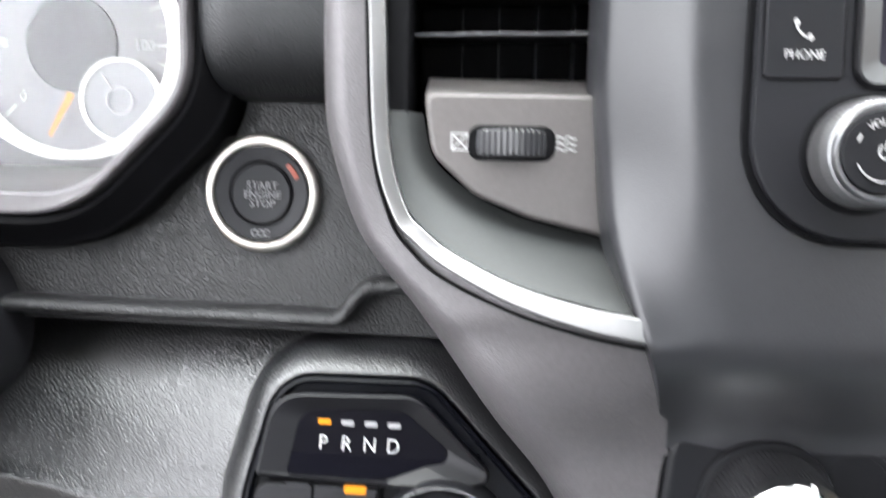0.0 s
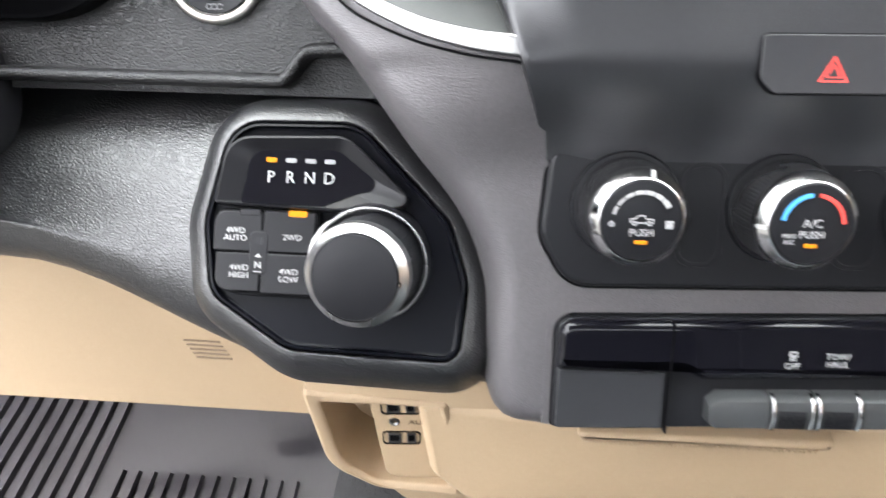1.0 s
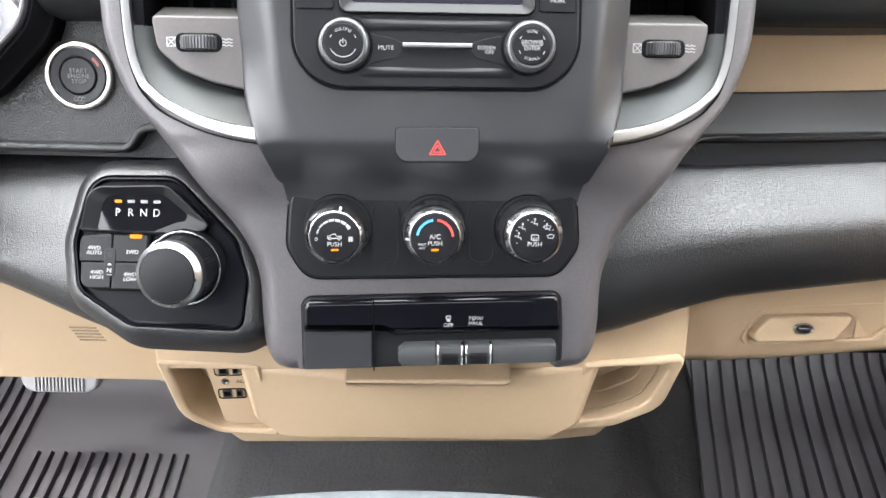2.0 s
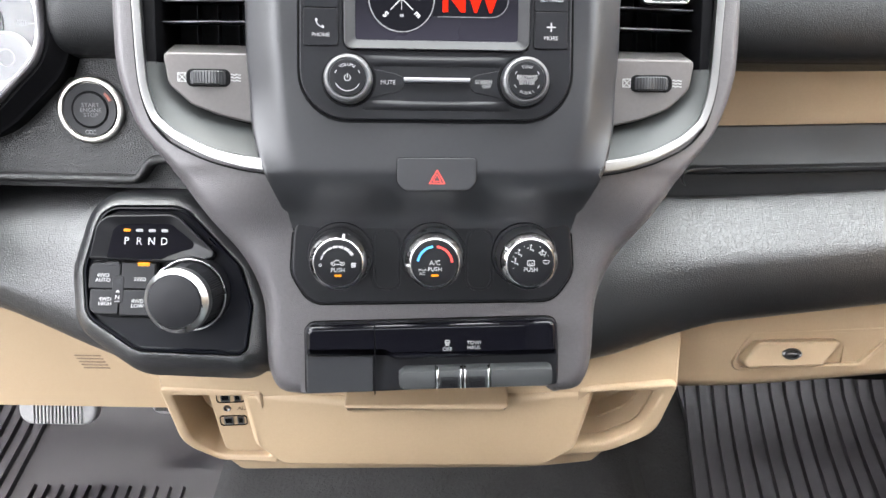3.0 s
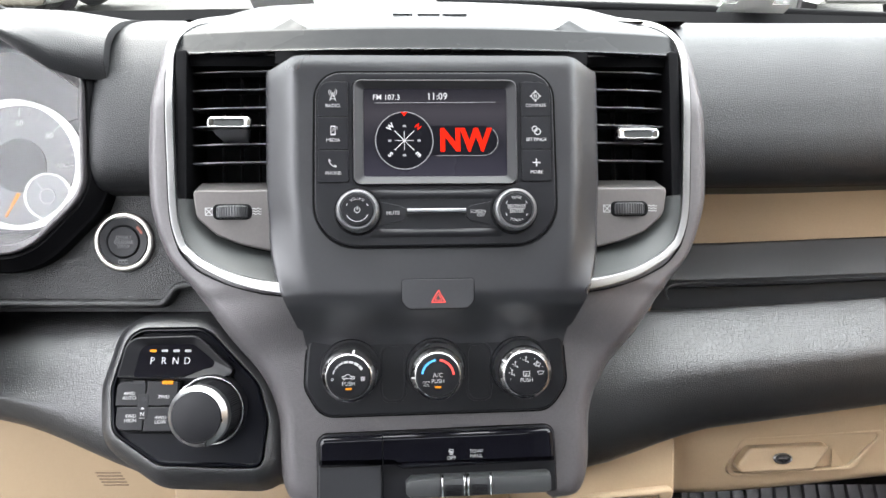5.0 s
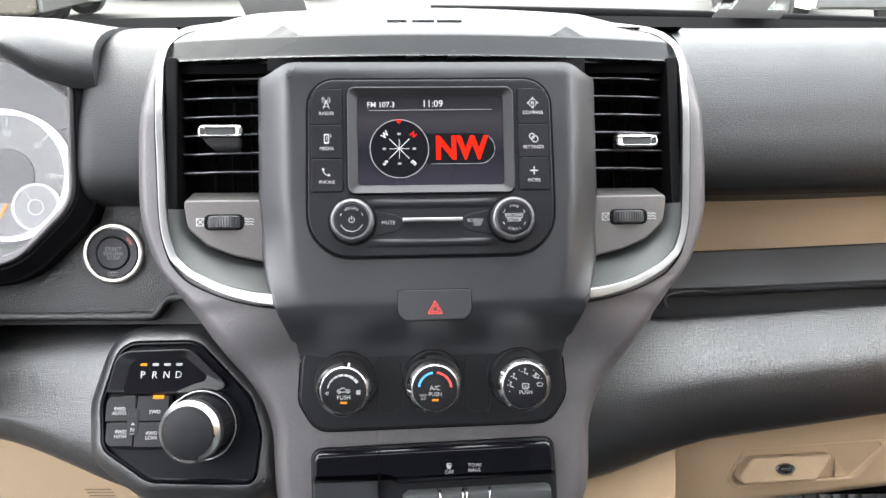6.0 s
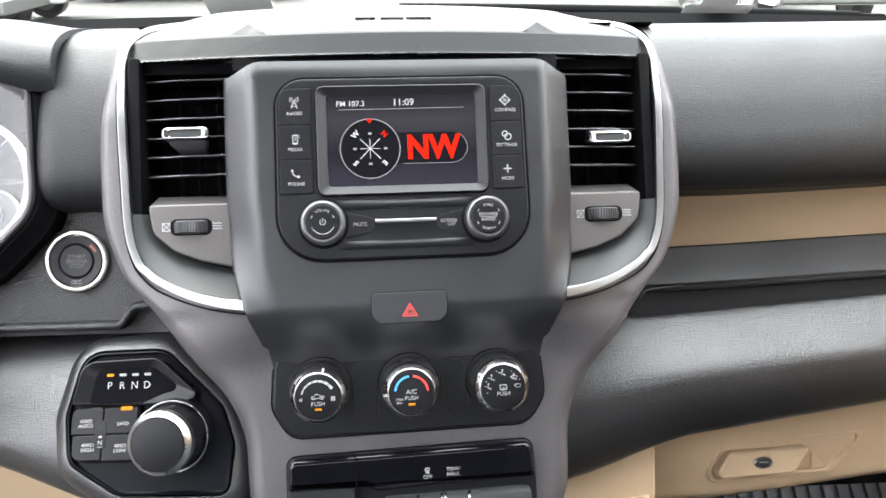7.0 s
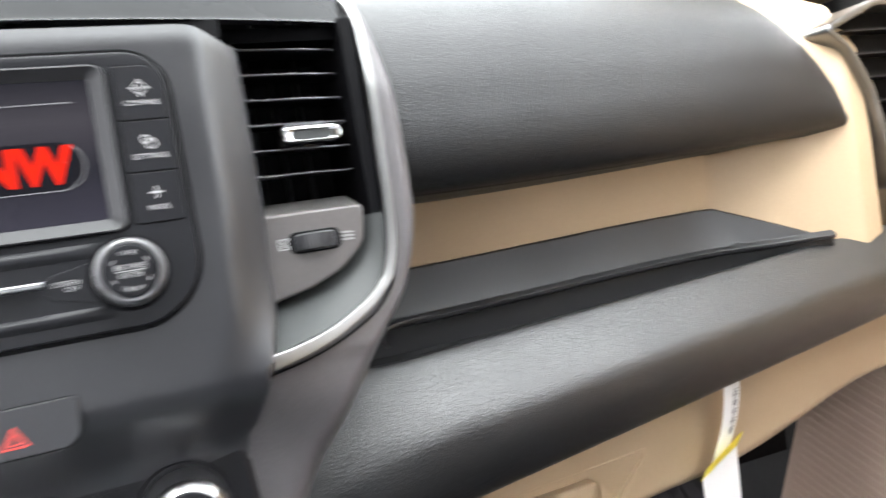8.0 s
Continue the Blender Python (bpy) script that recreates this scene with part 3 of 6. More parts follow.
bm = bmesh.new()
grid(bm, cap, 60, 40, 0.008)
top_cap = part("top_cap", bm, CAP, con, "brushed grey gloss cap")
for s in (-1, 1):                # small wedges and the maker's mark, as plain raised shapes
    bm = bmesh.new()
    cx = s * 0.1155
    base_ = [Vector(cap((x / 0.2128 + 1) / 2, 0.4)) for x in (cx - 0.016, cx + 0.016)]
    pts = ((base_[0].x, base_[0].y, base_[0].z - 0.0005), (base_[1].x, base_[1].y, base_[1].z - 0.0005), (cx, 0.0460, 0.1030), (cx - 0.014, 0.060, 0.1030), (cx + 0.014, 0.060, 0.1030), (cx, 0.088, 0.1185))
    vs = [bm.verts.new(p) for p in pts]
    for f in ((0, 1, 2), (0, 2, 5, 3), (1, 4, 5, 2), (0, 3, 5, 4, 1)):
        bm.faces.new([vs[k] for k in f])
    part("wedge", bm, CAP, top_cap)
for k, wdt in enumerate((0.017, 0.019, 0.021)):
    bm = bmesh.new()
    x0 = -0.032 + 0.0215 * k
    v0, v1 = 0.60, 0.74
    c0, c1 = Vector(cap(0.5, v0)), Vector(cap(0.5, v1))
    vs = [bm.verts.new((x, c.y, c.z + dz)) for x in (x0, x0 + wdt) for c in (c0, c1) for dz in (-0.002, 0.0014)]
    for f in ((0, 1, 3, 2), (4, 6, 7, 5), (0, 4, 5, 1), (2, 3, 7, 6), (1, 5, 7, 3), (0, 2, 6, 4)):
        bm.faces.new([vs[q] for q in f])
    bmesh.ops.recalc_face_normals(bm, faces=bm.faces)
    part("badge_bar", bm, CAP, top_cap)
# Near-black blocks put the shade below the cap into the colour.
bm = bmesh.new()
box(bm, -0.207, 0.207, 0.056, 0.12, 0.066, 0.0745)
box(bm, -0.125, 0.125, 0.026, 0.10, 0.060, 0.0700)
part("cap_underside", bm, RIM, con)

# ---------------------------------------------------------------- vents
# Light caught along the slat edges is put into this colour.
EDGE_GLINT = material("slat edge", (0.13, 0.13, 0.137), 0.25, 0.4, vary=0.08)
for s in (-1, 1):
    vent = thing("air_vent", "black dashboard air vent with silver tab and thumbwheel", "air vent", (s * 0.17, 0.06, 0.0), "console air vents", CONSOLE)
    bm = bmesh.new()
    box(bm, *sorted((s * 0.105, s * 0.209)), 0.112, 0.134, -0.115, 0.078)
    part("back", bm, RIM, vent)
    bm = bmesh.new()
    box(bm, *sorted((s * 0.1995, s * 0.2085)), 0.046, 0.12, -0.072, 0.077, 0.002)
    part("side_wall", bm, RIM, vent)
    for k in range(6):
        z = 0.0618 - 0.0152 * k
        bm = bmesh.new()
        tilt = 0.10
        loop = [(0.057, z), (0.0575, z + 0.0008), (0.066, z + 0.0016 + tilt * 0.009), (0.084, z + 0.0012 + tilt * 0.027), (0.084, z - 0.0006 + tilt * 0.027), (0.066, z - 0.0008 + tilt * 0.009), (0.0575, z - 0.0007)]
        bow = lambda x: 0.006 * smooth01(0.16, 0.205, abs(x)) - 0.004 * smooth01(0.155, 0.12, abs(x))
        stack(bm, [[(s * x, y + bow(x), zz) for y, zz in loop] for x in steps(0.118, 0.1990, 8)])
        slat = part("slat", bm, PANEL, vent)
        bm = bmesh.new()
        stack(bm, [[(s * x, 0.0566 + bow(x) + dy, z + dz) for dy, dz in ((0.0008, 0.0007), (-0.0003, 0.0003), (-0.0003, -0.0003), (0.0008, -0.0007))] for x in steps(0.120, 0.1985, 8)])
        part("edge_highlight", bm, EDGE_GLINT, slat, "slat edge line with its highlight put into the colour")
    for k in range(4):
        bm = bmesh.new()
        x = s * (0.134 + 0.0158 * k)
        box(bm, x - 0.0003, x + 0.0003, 0.092, 0.104, -0.03, 0.07)
        part("vane", bm, PANEL, vent)
    # tab
    tx, tz = (-0.1646, 0.0160) if s < 0 else (0.1705, 0.0058)
    bm = bmesh.new()
    hoop(bm, rrect(tx - 0.0176, tx + 0.0176, tz - 0.0050, tz + 0.0050, 0.0042, 6), rrect(tx - 0.0118, tx + 0.0118, tz - 0.0026, tz + 0.0026, 0.0020, 6), 0.0400, 0.047, 0.0016, 0.0406)
    tab = part("tab", bm, CHROME, vent, "rounded chrome tab")
    bm = bmesh.new()
    prism(bm, rrect(tx - 0.0122, tx + 0.0122, tz - 0.003, tz + 0.003, 0.002), 0.0412, 0.046, 0.0004)
    part("tab_inset", bm, SATIN, tab)
    bm = bmesh.new()
    stack(bm, [[(tx + dx * w, y, tz + dz * h + s * o) for dx, dz in ((-0.8, -1), (0.8, -1), (1, -0.6), (1, 0.6), (0.8, 1), (-0.8, 1), (-1, 0.6), (-1, -0.6))] for y, w, h, o in ((0.044, 0.0160, 0.0044, 0.0), (0.054, 0.0138, 0.0066, 0.0032), (0.072, 0.0118, 0.0072, 0.0044))])
    part("tab_neck", bm, SLAT, tab, "textured dark grey neck")
    # thumbwheel panel
    bm = bmesh.new()
    prism(bm, rpoly([(s * 0.120, -0.0385, 0.0005), (s * 0.1940, -0.0385, 0.004), (s * 0.1905, -0.0610, 0.012), (s * 0.1750, -0.0750, 0.014), (s * 0.155, -0.0830, 0.014), (s * 0.120, -0.0910, 0.0005)][::s]), 0.0405, 0.10, 0.002)
    wheel_panel = part("wheel_panel", bm, SATINDARK, vent, "dark satin grey panel")
    bm = bmesh.new()
    stack(bm, [[(x, 0.0425, -0.0400), (x, 0.072, -0.0290), (x, 0.10, -0.0290), (x, 0.10, -0.05)] for x in (s * 0.120, s * 0.1934)])
    part("panel_top", bm, SATINDARK, wheel_panel)
    wx = -0.1620 if s < 0 else 0.1613
    bm = bmesh.new()
    prism(bm, rrect(wx - 0.0158, wx + 0.0158, -0.0627, -0.0500, 0.005), 0.0398, 0.049, 0.0008)
    part("wheel_slot", bm, RIM, wheel_panel)
    bm = bmesh.new()
    loops = []
    for z, rr in ((-0.0616, 0.0240), (-0.0606, 0.0252), (-0.0565, 0.0256), (-0.0524, 0.0252), (-0.0514, 0.0240)):
        loops.append([(wx + (rr - 0.0005 * (i % 2)) * 0.86 * math.cos(a), 0.0575 + (rr - 0.0005 * (i % 2)) * math.sin(a) * 0.86, z) for i in range(128) for a in (2 * math.pi * i / 128,)])
    stack(bm, loops)
    part("thumbwheel", bm, CHARCOAL, wheel_panel, "ridged black thumbwheel", angle=20)
    ix = wx - 0.0185
    bm = bmesh.new()
    hoop(bm, rrect(ix - 0.0032, ix + 0.0032, -0.0593, -0.0529, 0.0003, 2), rrect(ix - 0.0026, ix + 0.0026, -0.0587, -0.0535, 0.0003, 2), 0.0401, 0.041)
    for t in (-1, 1):
        line(bm, [Vector((ix - 0.0026, 0.0402, -0.0561 - 0.0026 * t)), Vector((ix + 0.0026, 0.0402, -0.0561 + 0.0026 * t))], 0.0006)
    part("closed_symbol", bm, PRINT, wheel_panel)
    bm = bmesh.new()
    ix = wx + 0.0195
    for k in (-1, 0, 1):
        line(bm, [Vector((ix - 0.0035 + 0.0007 * j, 0.0402, -0.0561 + 0.0021 * k + 0.00045 * math.sin(j * 1.25))) for j in range(11)], 0.0007)
    part("open_symbol", bm, PRINT, wheel_panel)
    # lip between the panel and the silver strip
    bm = bmesh.new()
    inner = along([(0.1945, -0.045), (0.1910, -0.060), (0.1830, -0.069), (0.170, -0.0775), (0.152, -0.0845), (0.121, -0.0915)], 40)
    outer2 = along([(0.2085, -0.045), (0.2070, -0.056), (0.2000, -0.0790), (0.181, -0.0960), (0.158, -0.1060), (0.119, -0.1145)], 40)
    vs = [[bm.verts.new((s * p[0], y, p[1])) for p, y in ((a, 0.052), (a.lerp(b, 0.5), 0.5 * (0.048 + strip_depth(b[0], b[1]))), (b, strip_depth(b[0], b[1]) + 0.001), (b, 0.10))] for a, b in zip(inner, outer2)]
    for r0, r1 in zip(vs, vs[1:]):
        for k in range(3):
            bm.faces.new((r0[k], r0[k + 1], r1[k + 1], r1[k]))
    part("lower_lip", bm, SATIN, vent, "satin grey lower lip")

# ---------------------------------------------------------------- radio
radio = thing("radio", "dark car radio with lit compass screen and two knobs", "car radio", (0, 0.02, -0.02), base=CONSOLE)
ro = rpoly([(-0.093, 0.0478, 0.022), (0.0925, 0.0482, 0.022), (0.0945, -0.0885, 0.034), (-0.0945, -0.0890, 0.034)], 8)
bm = bmesh.new()
prism(bm, ro, 0.0020, 0.02, 0.0004)
part("shadow_gap", bm, RIM, radio)
BZ = rrect(-0.0625, 0.0625, -0.0405, 0.0400, 0.006, 8)
bm = bmesh.new()
plate = offset(ro, 0.0021)

hoop(bm, plate[::-1], BZ, -0.0004, 0.012, 0.0014)
face = part("faceplate", bm, PANEL, radio, "dark matt faceplate")
for zc, hh in ((-0.0478, 0.0035), (-0.0772, 0.0032)):
    bm = bmesh.new()
    grid(bm, lambda u, v: (-0.050 + 0.100 * u, -0.0006 - 0.0018 * math.sin(math.pi * v) * math.sin(math.pi * u) ** 0.4, zc + hh * (2 * v - 1)), 24, 8, 0.002)
    part("ridge", bm, PANEL, face)
bm = bmesh.new()
hoop(bm, BZ, rrect(-0.0548, 0.0548, -0.0337, 0.0335, 0.002, 8), -0.0026, 0.004, 0.0009, 0.0002)
part("screen_bezel", bm, material("bezel plastic", (0.011, 0.011, 0.012), 0.36, vary=0.1, spec=0.3), face, "sloped satin screen bezel")

SCREEN = material("dark lit screen", (0.004, 0.004, 0.005), 0.25, vary=0.05, spec=0.12)
n_, link_ = SCREEN.node_tree.nodes, SCREEN.node_tree.links.new
tc_, sep_, ramp_, wav_ = n_.new("ShaderNodeTexCoord"), n_.new("ShaderNodeSeparateXYZ"), n_.new("ShaderNodeValToRGB"), n_.new("ShaderNodeTexNoise")
mp_ = n_.new("ShaderNodeMapping")
mp_.inputs["Scale"].default_value = (4, 1, 900)
link_(tc_.outputs["Object"], mp_.inputs[0])
link_(mp_.outputs[0], wav_.inputs[0])
link_(tc_.outputs["Object"], sep_.inputs[0])
rng_ = n_.new("ShaderNodeMapRange")
rng_.inputs[1].default_value, rng_.inputs[2].default_value = -0.0137, 0.0535
link_(sep_.outputs[2], rng_.inputs[0])
link_(rng_.outputs[0], ramp_.inputs[0])
ramp_.color_ramp.elements[0].color, ramp_.color_ramp.elements[1].color = (0.062, 0.058, 0.085, 1), (0.020, 0.019, 0.026, 1)
mid_ = ramp_.color_ramp.elements.new(0.72)
mid_.color = (0.085, 0.078, 0.092, 1)
low_ = ramp_.color_ramp.elements.new(0.35)
low_.color = (0.022, 0.021, 0.030, 1)
mulc_ = n_.new("ShaderNodeMixRGB")
mulc_.blend_type, mulc_.inputs[0].default_value = "MULTIPLY", 0.5
link_(ramp_.outputs[0], mulc_.inputs[1])
link_(wav_.outputs[0], mulc_.inputs[2])
link_(mulc_.outputs[0], n_["Principled BSDF"].inputs["Emission Color"])
n_["Principled BSDF"].inputs["Emission Strength"].default_value = 0.95 * GLOW
bm = bmesh.new()
prism(bm, rrect(-0.0552, 0.0552, -0.0340, 0.0338, 0.002), 0.0008, 0.006)
screen = part("screen", bm, SCREEN, radio, "lit screen with a compass and heading")
LIT = glowing("lit white", (0.85, 0.85, 0.88), 0.9 * GLOW)
LITDIM = glowing("lit grey", (0.55, 0.55, 0.58), 0.55 * GLOW)
LITRED = glowing("lit red", (1.0, 0.022, 0.006), 0.85 * GLOW)
LITDARK = glowing("screen black", (0.012, 0.012, 0.017), 0.6 * GLOW)
SY = 0.0005
letters("FM 107.3", 0.0056, -0.0372, 0.0268, SY, LIT, screen, "station_text", bold=0.00003, thick=0.0001)
letters("11:09", 0.0072, 0.0016, 0.0274, SY, LIT, screen, "clock_text", bold=0.00002, thick=0.0001)
bm = bmesh.new()
line(bm, [Vector((-0.0462, SY, 0.0226)), Vector((0.0465, SY, 0.0231))], 0.0004, 0.0003)
part("rule", bm, LITDIM, screen)
CX, CZ = -0.0238, -0.0064
bm = bmesh.new()
prism(bm, rpoly([(-0.010, 0.0050, 0.001), (0.0475, 0.0050, 0.0110), (0.0475, -0.0180, 0.0110), (-0.010, -0.0180, 0.001)], 8), 0.0006, 0.003)
pill = part("heading_field", bm, LITDARK, screen)
bm = bmesh.new()
line(bm, [Vector((0.0005, SY, -0.0180)), Vector((0.036, SY, -0.0180))] + arc(0.0365, -0.0065, 0.0115, -85, 60, SY, 16), 0.0004, 0.0003)
part("field_edge", bm, LITDIM, pill)
letters("NW", 0.0240, 0.0226, -0.0068, SY - 0.0001, LITRED, screen, "heading_text", bold=0.00095, wide=0.90, thick=0.0001)
bm = bmesh.new()
lathe(bm, [(0.0226, 0.003), (0.0226, 0.00055), (0.0200, 0.0005)], CX, CZ, 64)
disc = part("compass_dial", bm, LITDARK, screen)
bm = bmesh.new()
line(bm, arc(CX, CZ, 0.0219, 0, 360, 0.0003, 64), 0.0007, 0.0004)
part("compass_ring", bm, LITDIM, disc)
bm = bmesh.new()
for k in range(8):
    a = radians(45 * k)
    r = 0.0106 if k % 2 else 0.0074
    line(bm, [Vector((CX, 0.0003, CZ)), Vector((CX + r * math.cos(a), 0.0003, CZ + r * math.sin(a)))], 0.0006 if k % 2 else 0.0004, 0.0003)
part("compass_rose", bm, LIT, disc)
for ch, a, m_ in (("N", 45, LITRED), ("W", 135, LIT), ("S", 225, LIT), ("E", 315, LIT)):
    letters(ch, 0.0054, CX + 0.0148 * math.cos(radians(a)), CZ + 0.0148 * math.sin(radians(a)), 0.0003, m_, disc, "compass_letter", bold=0.0002, turn=90 - a, thick=0.0001)
for a in (0, 90, 180, 270):
    bm = bmesh.new()
    x, z = CX + 0.0112 * math.cos(radians(a)), CZ + 0.0112 * math.sin(radians(a))
    box(bm, x - 0.0013, x + 0.0013, 0.0003, 0.0006, z - 0.0008, z + 0.0008)
    part("mark", bm, LITDIM, disc)
bm = bmesh.new()
prism(bm, [Vector((CX - 0.0026, CZ + 0.0219)), Vector((CX + 0.0026, CZ + 0.0219)), Vector((CX, CZ + 0.0186))], 0.0001, 0.0006)
part("heading_arrow", bm, LITRED, disc)


def plate_button(outline, y, parent, name="button", mat=BUTTON, gap=0.0006, bev=0.0006, label=""):
    """A key with a dark gap round it, proud of the face by a little."""
    bm = bmesh.new()
    prism(bm, offset(outline, -gap), y + 0.0006, y + 0.004)
    root = part(name, bm, RIM, parent, label)
    bm = bmesh.new()
    prism(bm, outline, y, y + 0.004, bev)
    part("cap", bm, mat, root)
    return root


words = {-1: ("RADIO", "MEDIA", "PHONE"), 1: ("COMPASS", "SETTINGS", "MORE")}
for s in (-1, 1):
    xa, xb = (-0.0893, -0.0662) if s < 0 else (0.0660, 0.0886)
    xc = (xa + xb) / 2
    for k, (z1, z0) in enumerate(((0.0386, 0.0120), (0.0114, -0.0134), (-0.0140, -0.0382))):
        rs = [0.0012] * 4
        if k == 0:
            rs[0 if s < 0 else 1] = 0.009
        if k == 2:
            rs[2 if s < 0 else 3] = 0.002
        b_ = plate_button(rpoly([(xa, z1, rs[0]), (xb, z1, rs[1]), (xb, z0, rs[2]), (xa, z0, rs[3])]), -0.0010, radio, "radio_key", PANEL, 0.0007, 0.0004)
        letters(words[s][k], 0.0036, xc, (z0 + z1) / 2 - 0.0052, -0.0012, PRINT, b_, bold=-0.00002)
        zi = (z0 + z1) / 2 + 0.0022
        bm = bmesh.new()
        yy = -0.0012
        if words[s][k] == "RADIO":
            for t in (-1, 1):
                line(bm, [Vector((xc, yy, zi + 0.0028)), Vector((xc + t * 0.0022, yy, zi - 0.0036))], 0.0006)
                for r in (0.0016, 0.0030):
                    line(bm, arc(xc, zi + 0.0028, r, 90 - 90 * t - 45, 90 - 90 * t + 45, yy, 8), 0.0004)
            for dz, w in ((0.0, 0.0010), (-0.002, 0.0017)):
                line(bm, [Vector((xc - w, yy, zi + dz)), Vector((xc + w, yy, zi + dz))], 0.0004)
        elif words[s][k] == "MEDIA":
            hoop(bm, rrect(xc - 0.0019, xc + 0.0019, zi - 0.0036, zi + 0.0036, 0.0006, 3), rrect(xc - 0.0013, xc + 0.0013, zi - 0.0024, zi + 0.0026, 0.0003, 3), yy, yy + 0.0004)
            line(bm, [Vector((xc, yy, zi - 0.0012)), Vector((xc, yy, zi + 0.0014)), Vector((xc + 0.0008, yy, zi + 0.001))], 0.0005)
            line(bm, arc(xc + 0.0006, zi + 0.0016, 0.0026, -20, 50, yy, 8), 0.0004)
        elif words[s][k] == "PHONE":
            line(bm, arc(xc + 0.0026, zi + 0.0032, 0.0058, 188, 262, yy, 12), 0.0006)
            for a in (190, 258):
                p = Vector((xc + 0.0026 + 0.0054 * math.cos(radians(a)), yy, zi + 0.0032 + 0.0054 * math.sin(radians(a))))
                line(bm, [p - Vector((0.0006, 0, -0.0006)), p + Vector((0.0006, 0, -0.0006))], 0.0015)
        elif words[s][k] == "COMPASS":
            line(bm, arc(xc, zi, 0.0028, 0, 360, yy, 28), 0.0005)
            for a in range(0, 360, 90):
                c_, s_ = math.cos(radians(a)), math.sin(radians(a))
                line(bm, [Vector((xc + 0.0028 * c_, yy, zi + 0.0028 * s_)), Vector((xc + 0.0043 * c_, yy, zi + 0.0043 * s_))], 0.0010)
            for p, q in (((-0.0009, -0.0013), (-0.0009, 0.0013)), ((-0.0009, 0.0013), (0.0009, -0.0013)), ((0.0009, -0.0013), (0.0009, 0.0013))):
                line(bm, [Vector((xc + p[0], yy, zi + p[1])), Vector((xc + q[0], yy, zi + q[1]))], 0.0004)
        elif words[s][k] == "SETTINGS":
            for gx, gz, r in ((-0.0010, 0.0010, 0.0018), (0.0012, -0.0012, 0.0022)):
                line(bm, [Vector((xc + gx + (r + 0.0003 * (i % 2)) * math.cos(2 * math.pi * i / 32), yy, zi + gz + (r + 0.0003 * (i % 2)) * math.sin(2 * math.pi * i / 32))) for i in range(33)], 0.0007)
        else:
            line(bm, [Vector((xc - 0.003, yy, zi)), Vector((xc + 0.003, yy, zi))], 0.0009)
            line(bm, [Vector((xc, yy, zi - 0.003)), Vector((xc, yy, zi + 0.003))], 0.0009)
        part("symbol", bm, PRINT, b_)

for s in (-1, 1):
    kx, kz = s * 0.0593, -0.0605
    bm = bmesh.new()
    lathe(bm, [(0.0182, 0.0005), (0.0182, -0.0009), (0.0176, -0.0012), (0.017, -0.0012)], kx, kz, 64)
    part("knob_well", bm, RIM, radio)
    bm = bmesh.new()
    lathe(bm, [(0.0162, -0.001), (0.0164, -0.002), (0.0164, -0.0092), (0.0152, -0.0118), (0.0136, -0.0128)], kx, kz, 216, (72, 0.0006), (1, 2, 3))
    knob = part("radio_knob", bm, KNURL, radio, "knurled radio knob", angle=20)
    bm = bmesh.new()
    lathe(bm, [(0.0143, -0.0118), (0.0142, -0.0134), (0.0137, -0.0142), (0.0128, -0.0142), (0.0122, -0.0132)], kx, kz, 64)
    part("chrome_ring", bm, SMOKE, knob)
    bm = bmesh.new()
    lathe(bm, [(0.0124, -0.0128), (0.0122, -0.0140), (0.0116, -0.0145), (0.006, -0.0147), (0.001, -0.0147)], kx, kz, 64)
    part("knob_face", bm, BUTTON, knob)
    yy = -0.0149
    bm = bmesh.new()
    if s < 0:
        line(bm, arc(kx, kz, 0.0085, 205, 335, yy), 0.0005)
        for a in (20, 146):
            line(bm, arc(kx, kz, 0.0085, a, a + 14, yy, 6), 0.0005)
        line(bm, arc(kx, kz, 0.0020, 120, 420, yy, 16), 0.0005)
        line(bm, [Vector((kx, yy, kz)), Vector((kx, yy, kz + 0.0027))], 0.0006)
        around = ("VOLUME", 0.0084, 1)
    else:
        for a in (25, 140, 200, 322):
            line(bm, arc(kx, kz, 0.0088, a, a + 15, yy, 6), 0.0005)
        line(bm, [Vector((kx - 0.0062, yy, kz + 0.0001)), Vector((kx + 0.0062, yy, kz + 0.0001))], 0.0004)
        letters("BROWSE", 0.0035, kx, kz + 0.0019, yy, PRINT, knob)
        letters("ENTER", 0.0035, kx, kz - 0.0019, yy, PRINT, knob)
        around = ("TUNE", 0.0086, 1)
        for k, ch in enumerate("SCROLL"):
            a = 240 + 60 * k / 5
            letters(ch, 0.0027, kx + 0.0086 * math.cos(radians(a)), kz + 0.0086 * math.sin(radians(a)), yy, PRINT, knob, turn=270 - a)
    part("knob_marks", bm, PRINT, knob)
    wd, r, _ = around
    for k, ch in enumerate(wd):
        a = 90 + 9.5 * ((len(wd) - 1) / 2 - k) * 1.35
        letters(ch, 0.0028, kx + r * math.cos(radians(a)), kz + r * math.sin(radians(a)), yy, PRINT, knob, turn=90 - a)
    # side keys beside the bar
    kb = plate_button(rpoly([(s * 0.0445, -0.0528, 0.0005), (s * 0.0275, -0.0562, 0.002), (s * 0.0225, -0.0588, 0.0015), (s * 0.0225, -0.0648, 0.0015), (s * 0.0260, -0.0682, 0.002), (s * 0.0460, -0.0725, 0.0005)][::-s]), -0.0008, radio, "side_key", PANEL, 0.0004, 0.0004)
    if s < 0:
        letters("MUTE", 0.0040, -0.0330, -0.0620, -0.0010, PRINT, kb, bold=-0.00002)
    else:
        letters("SCREEN", 0.0034, 0.0318, -0.0611, -0.0010, PRINT, kb)
        letters("OFF", 0.0034, 0.0338, -0.0640, -0.0010, PRINT, kb)
bm = bmesh.new()
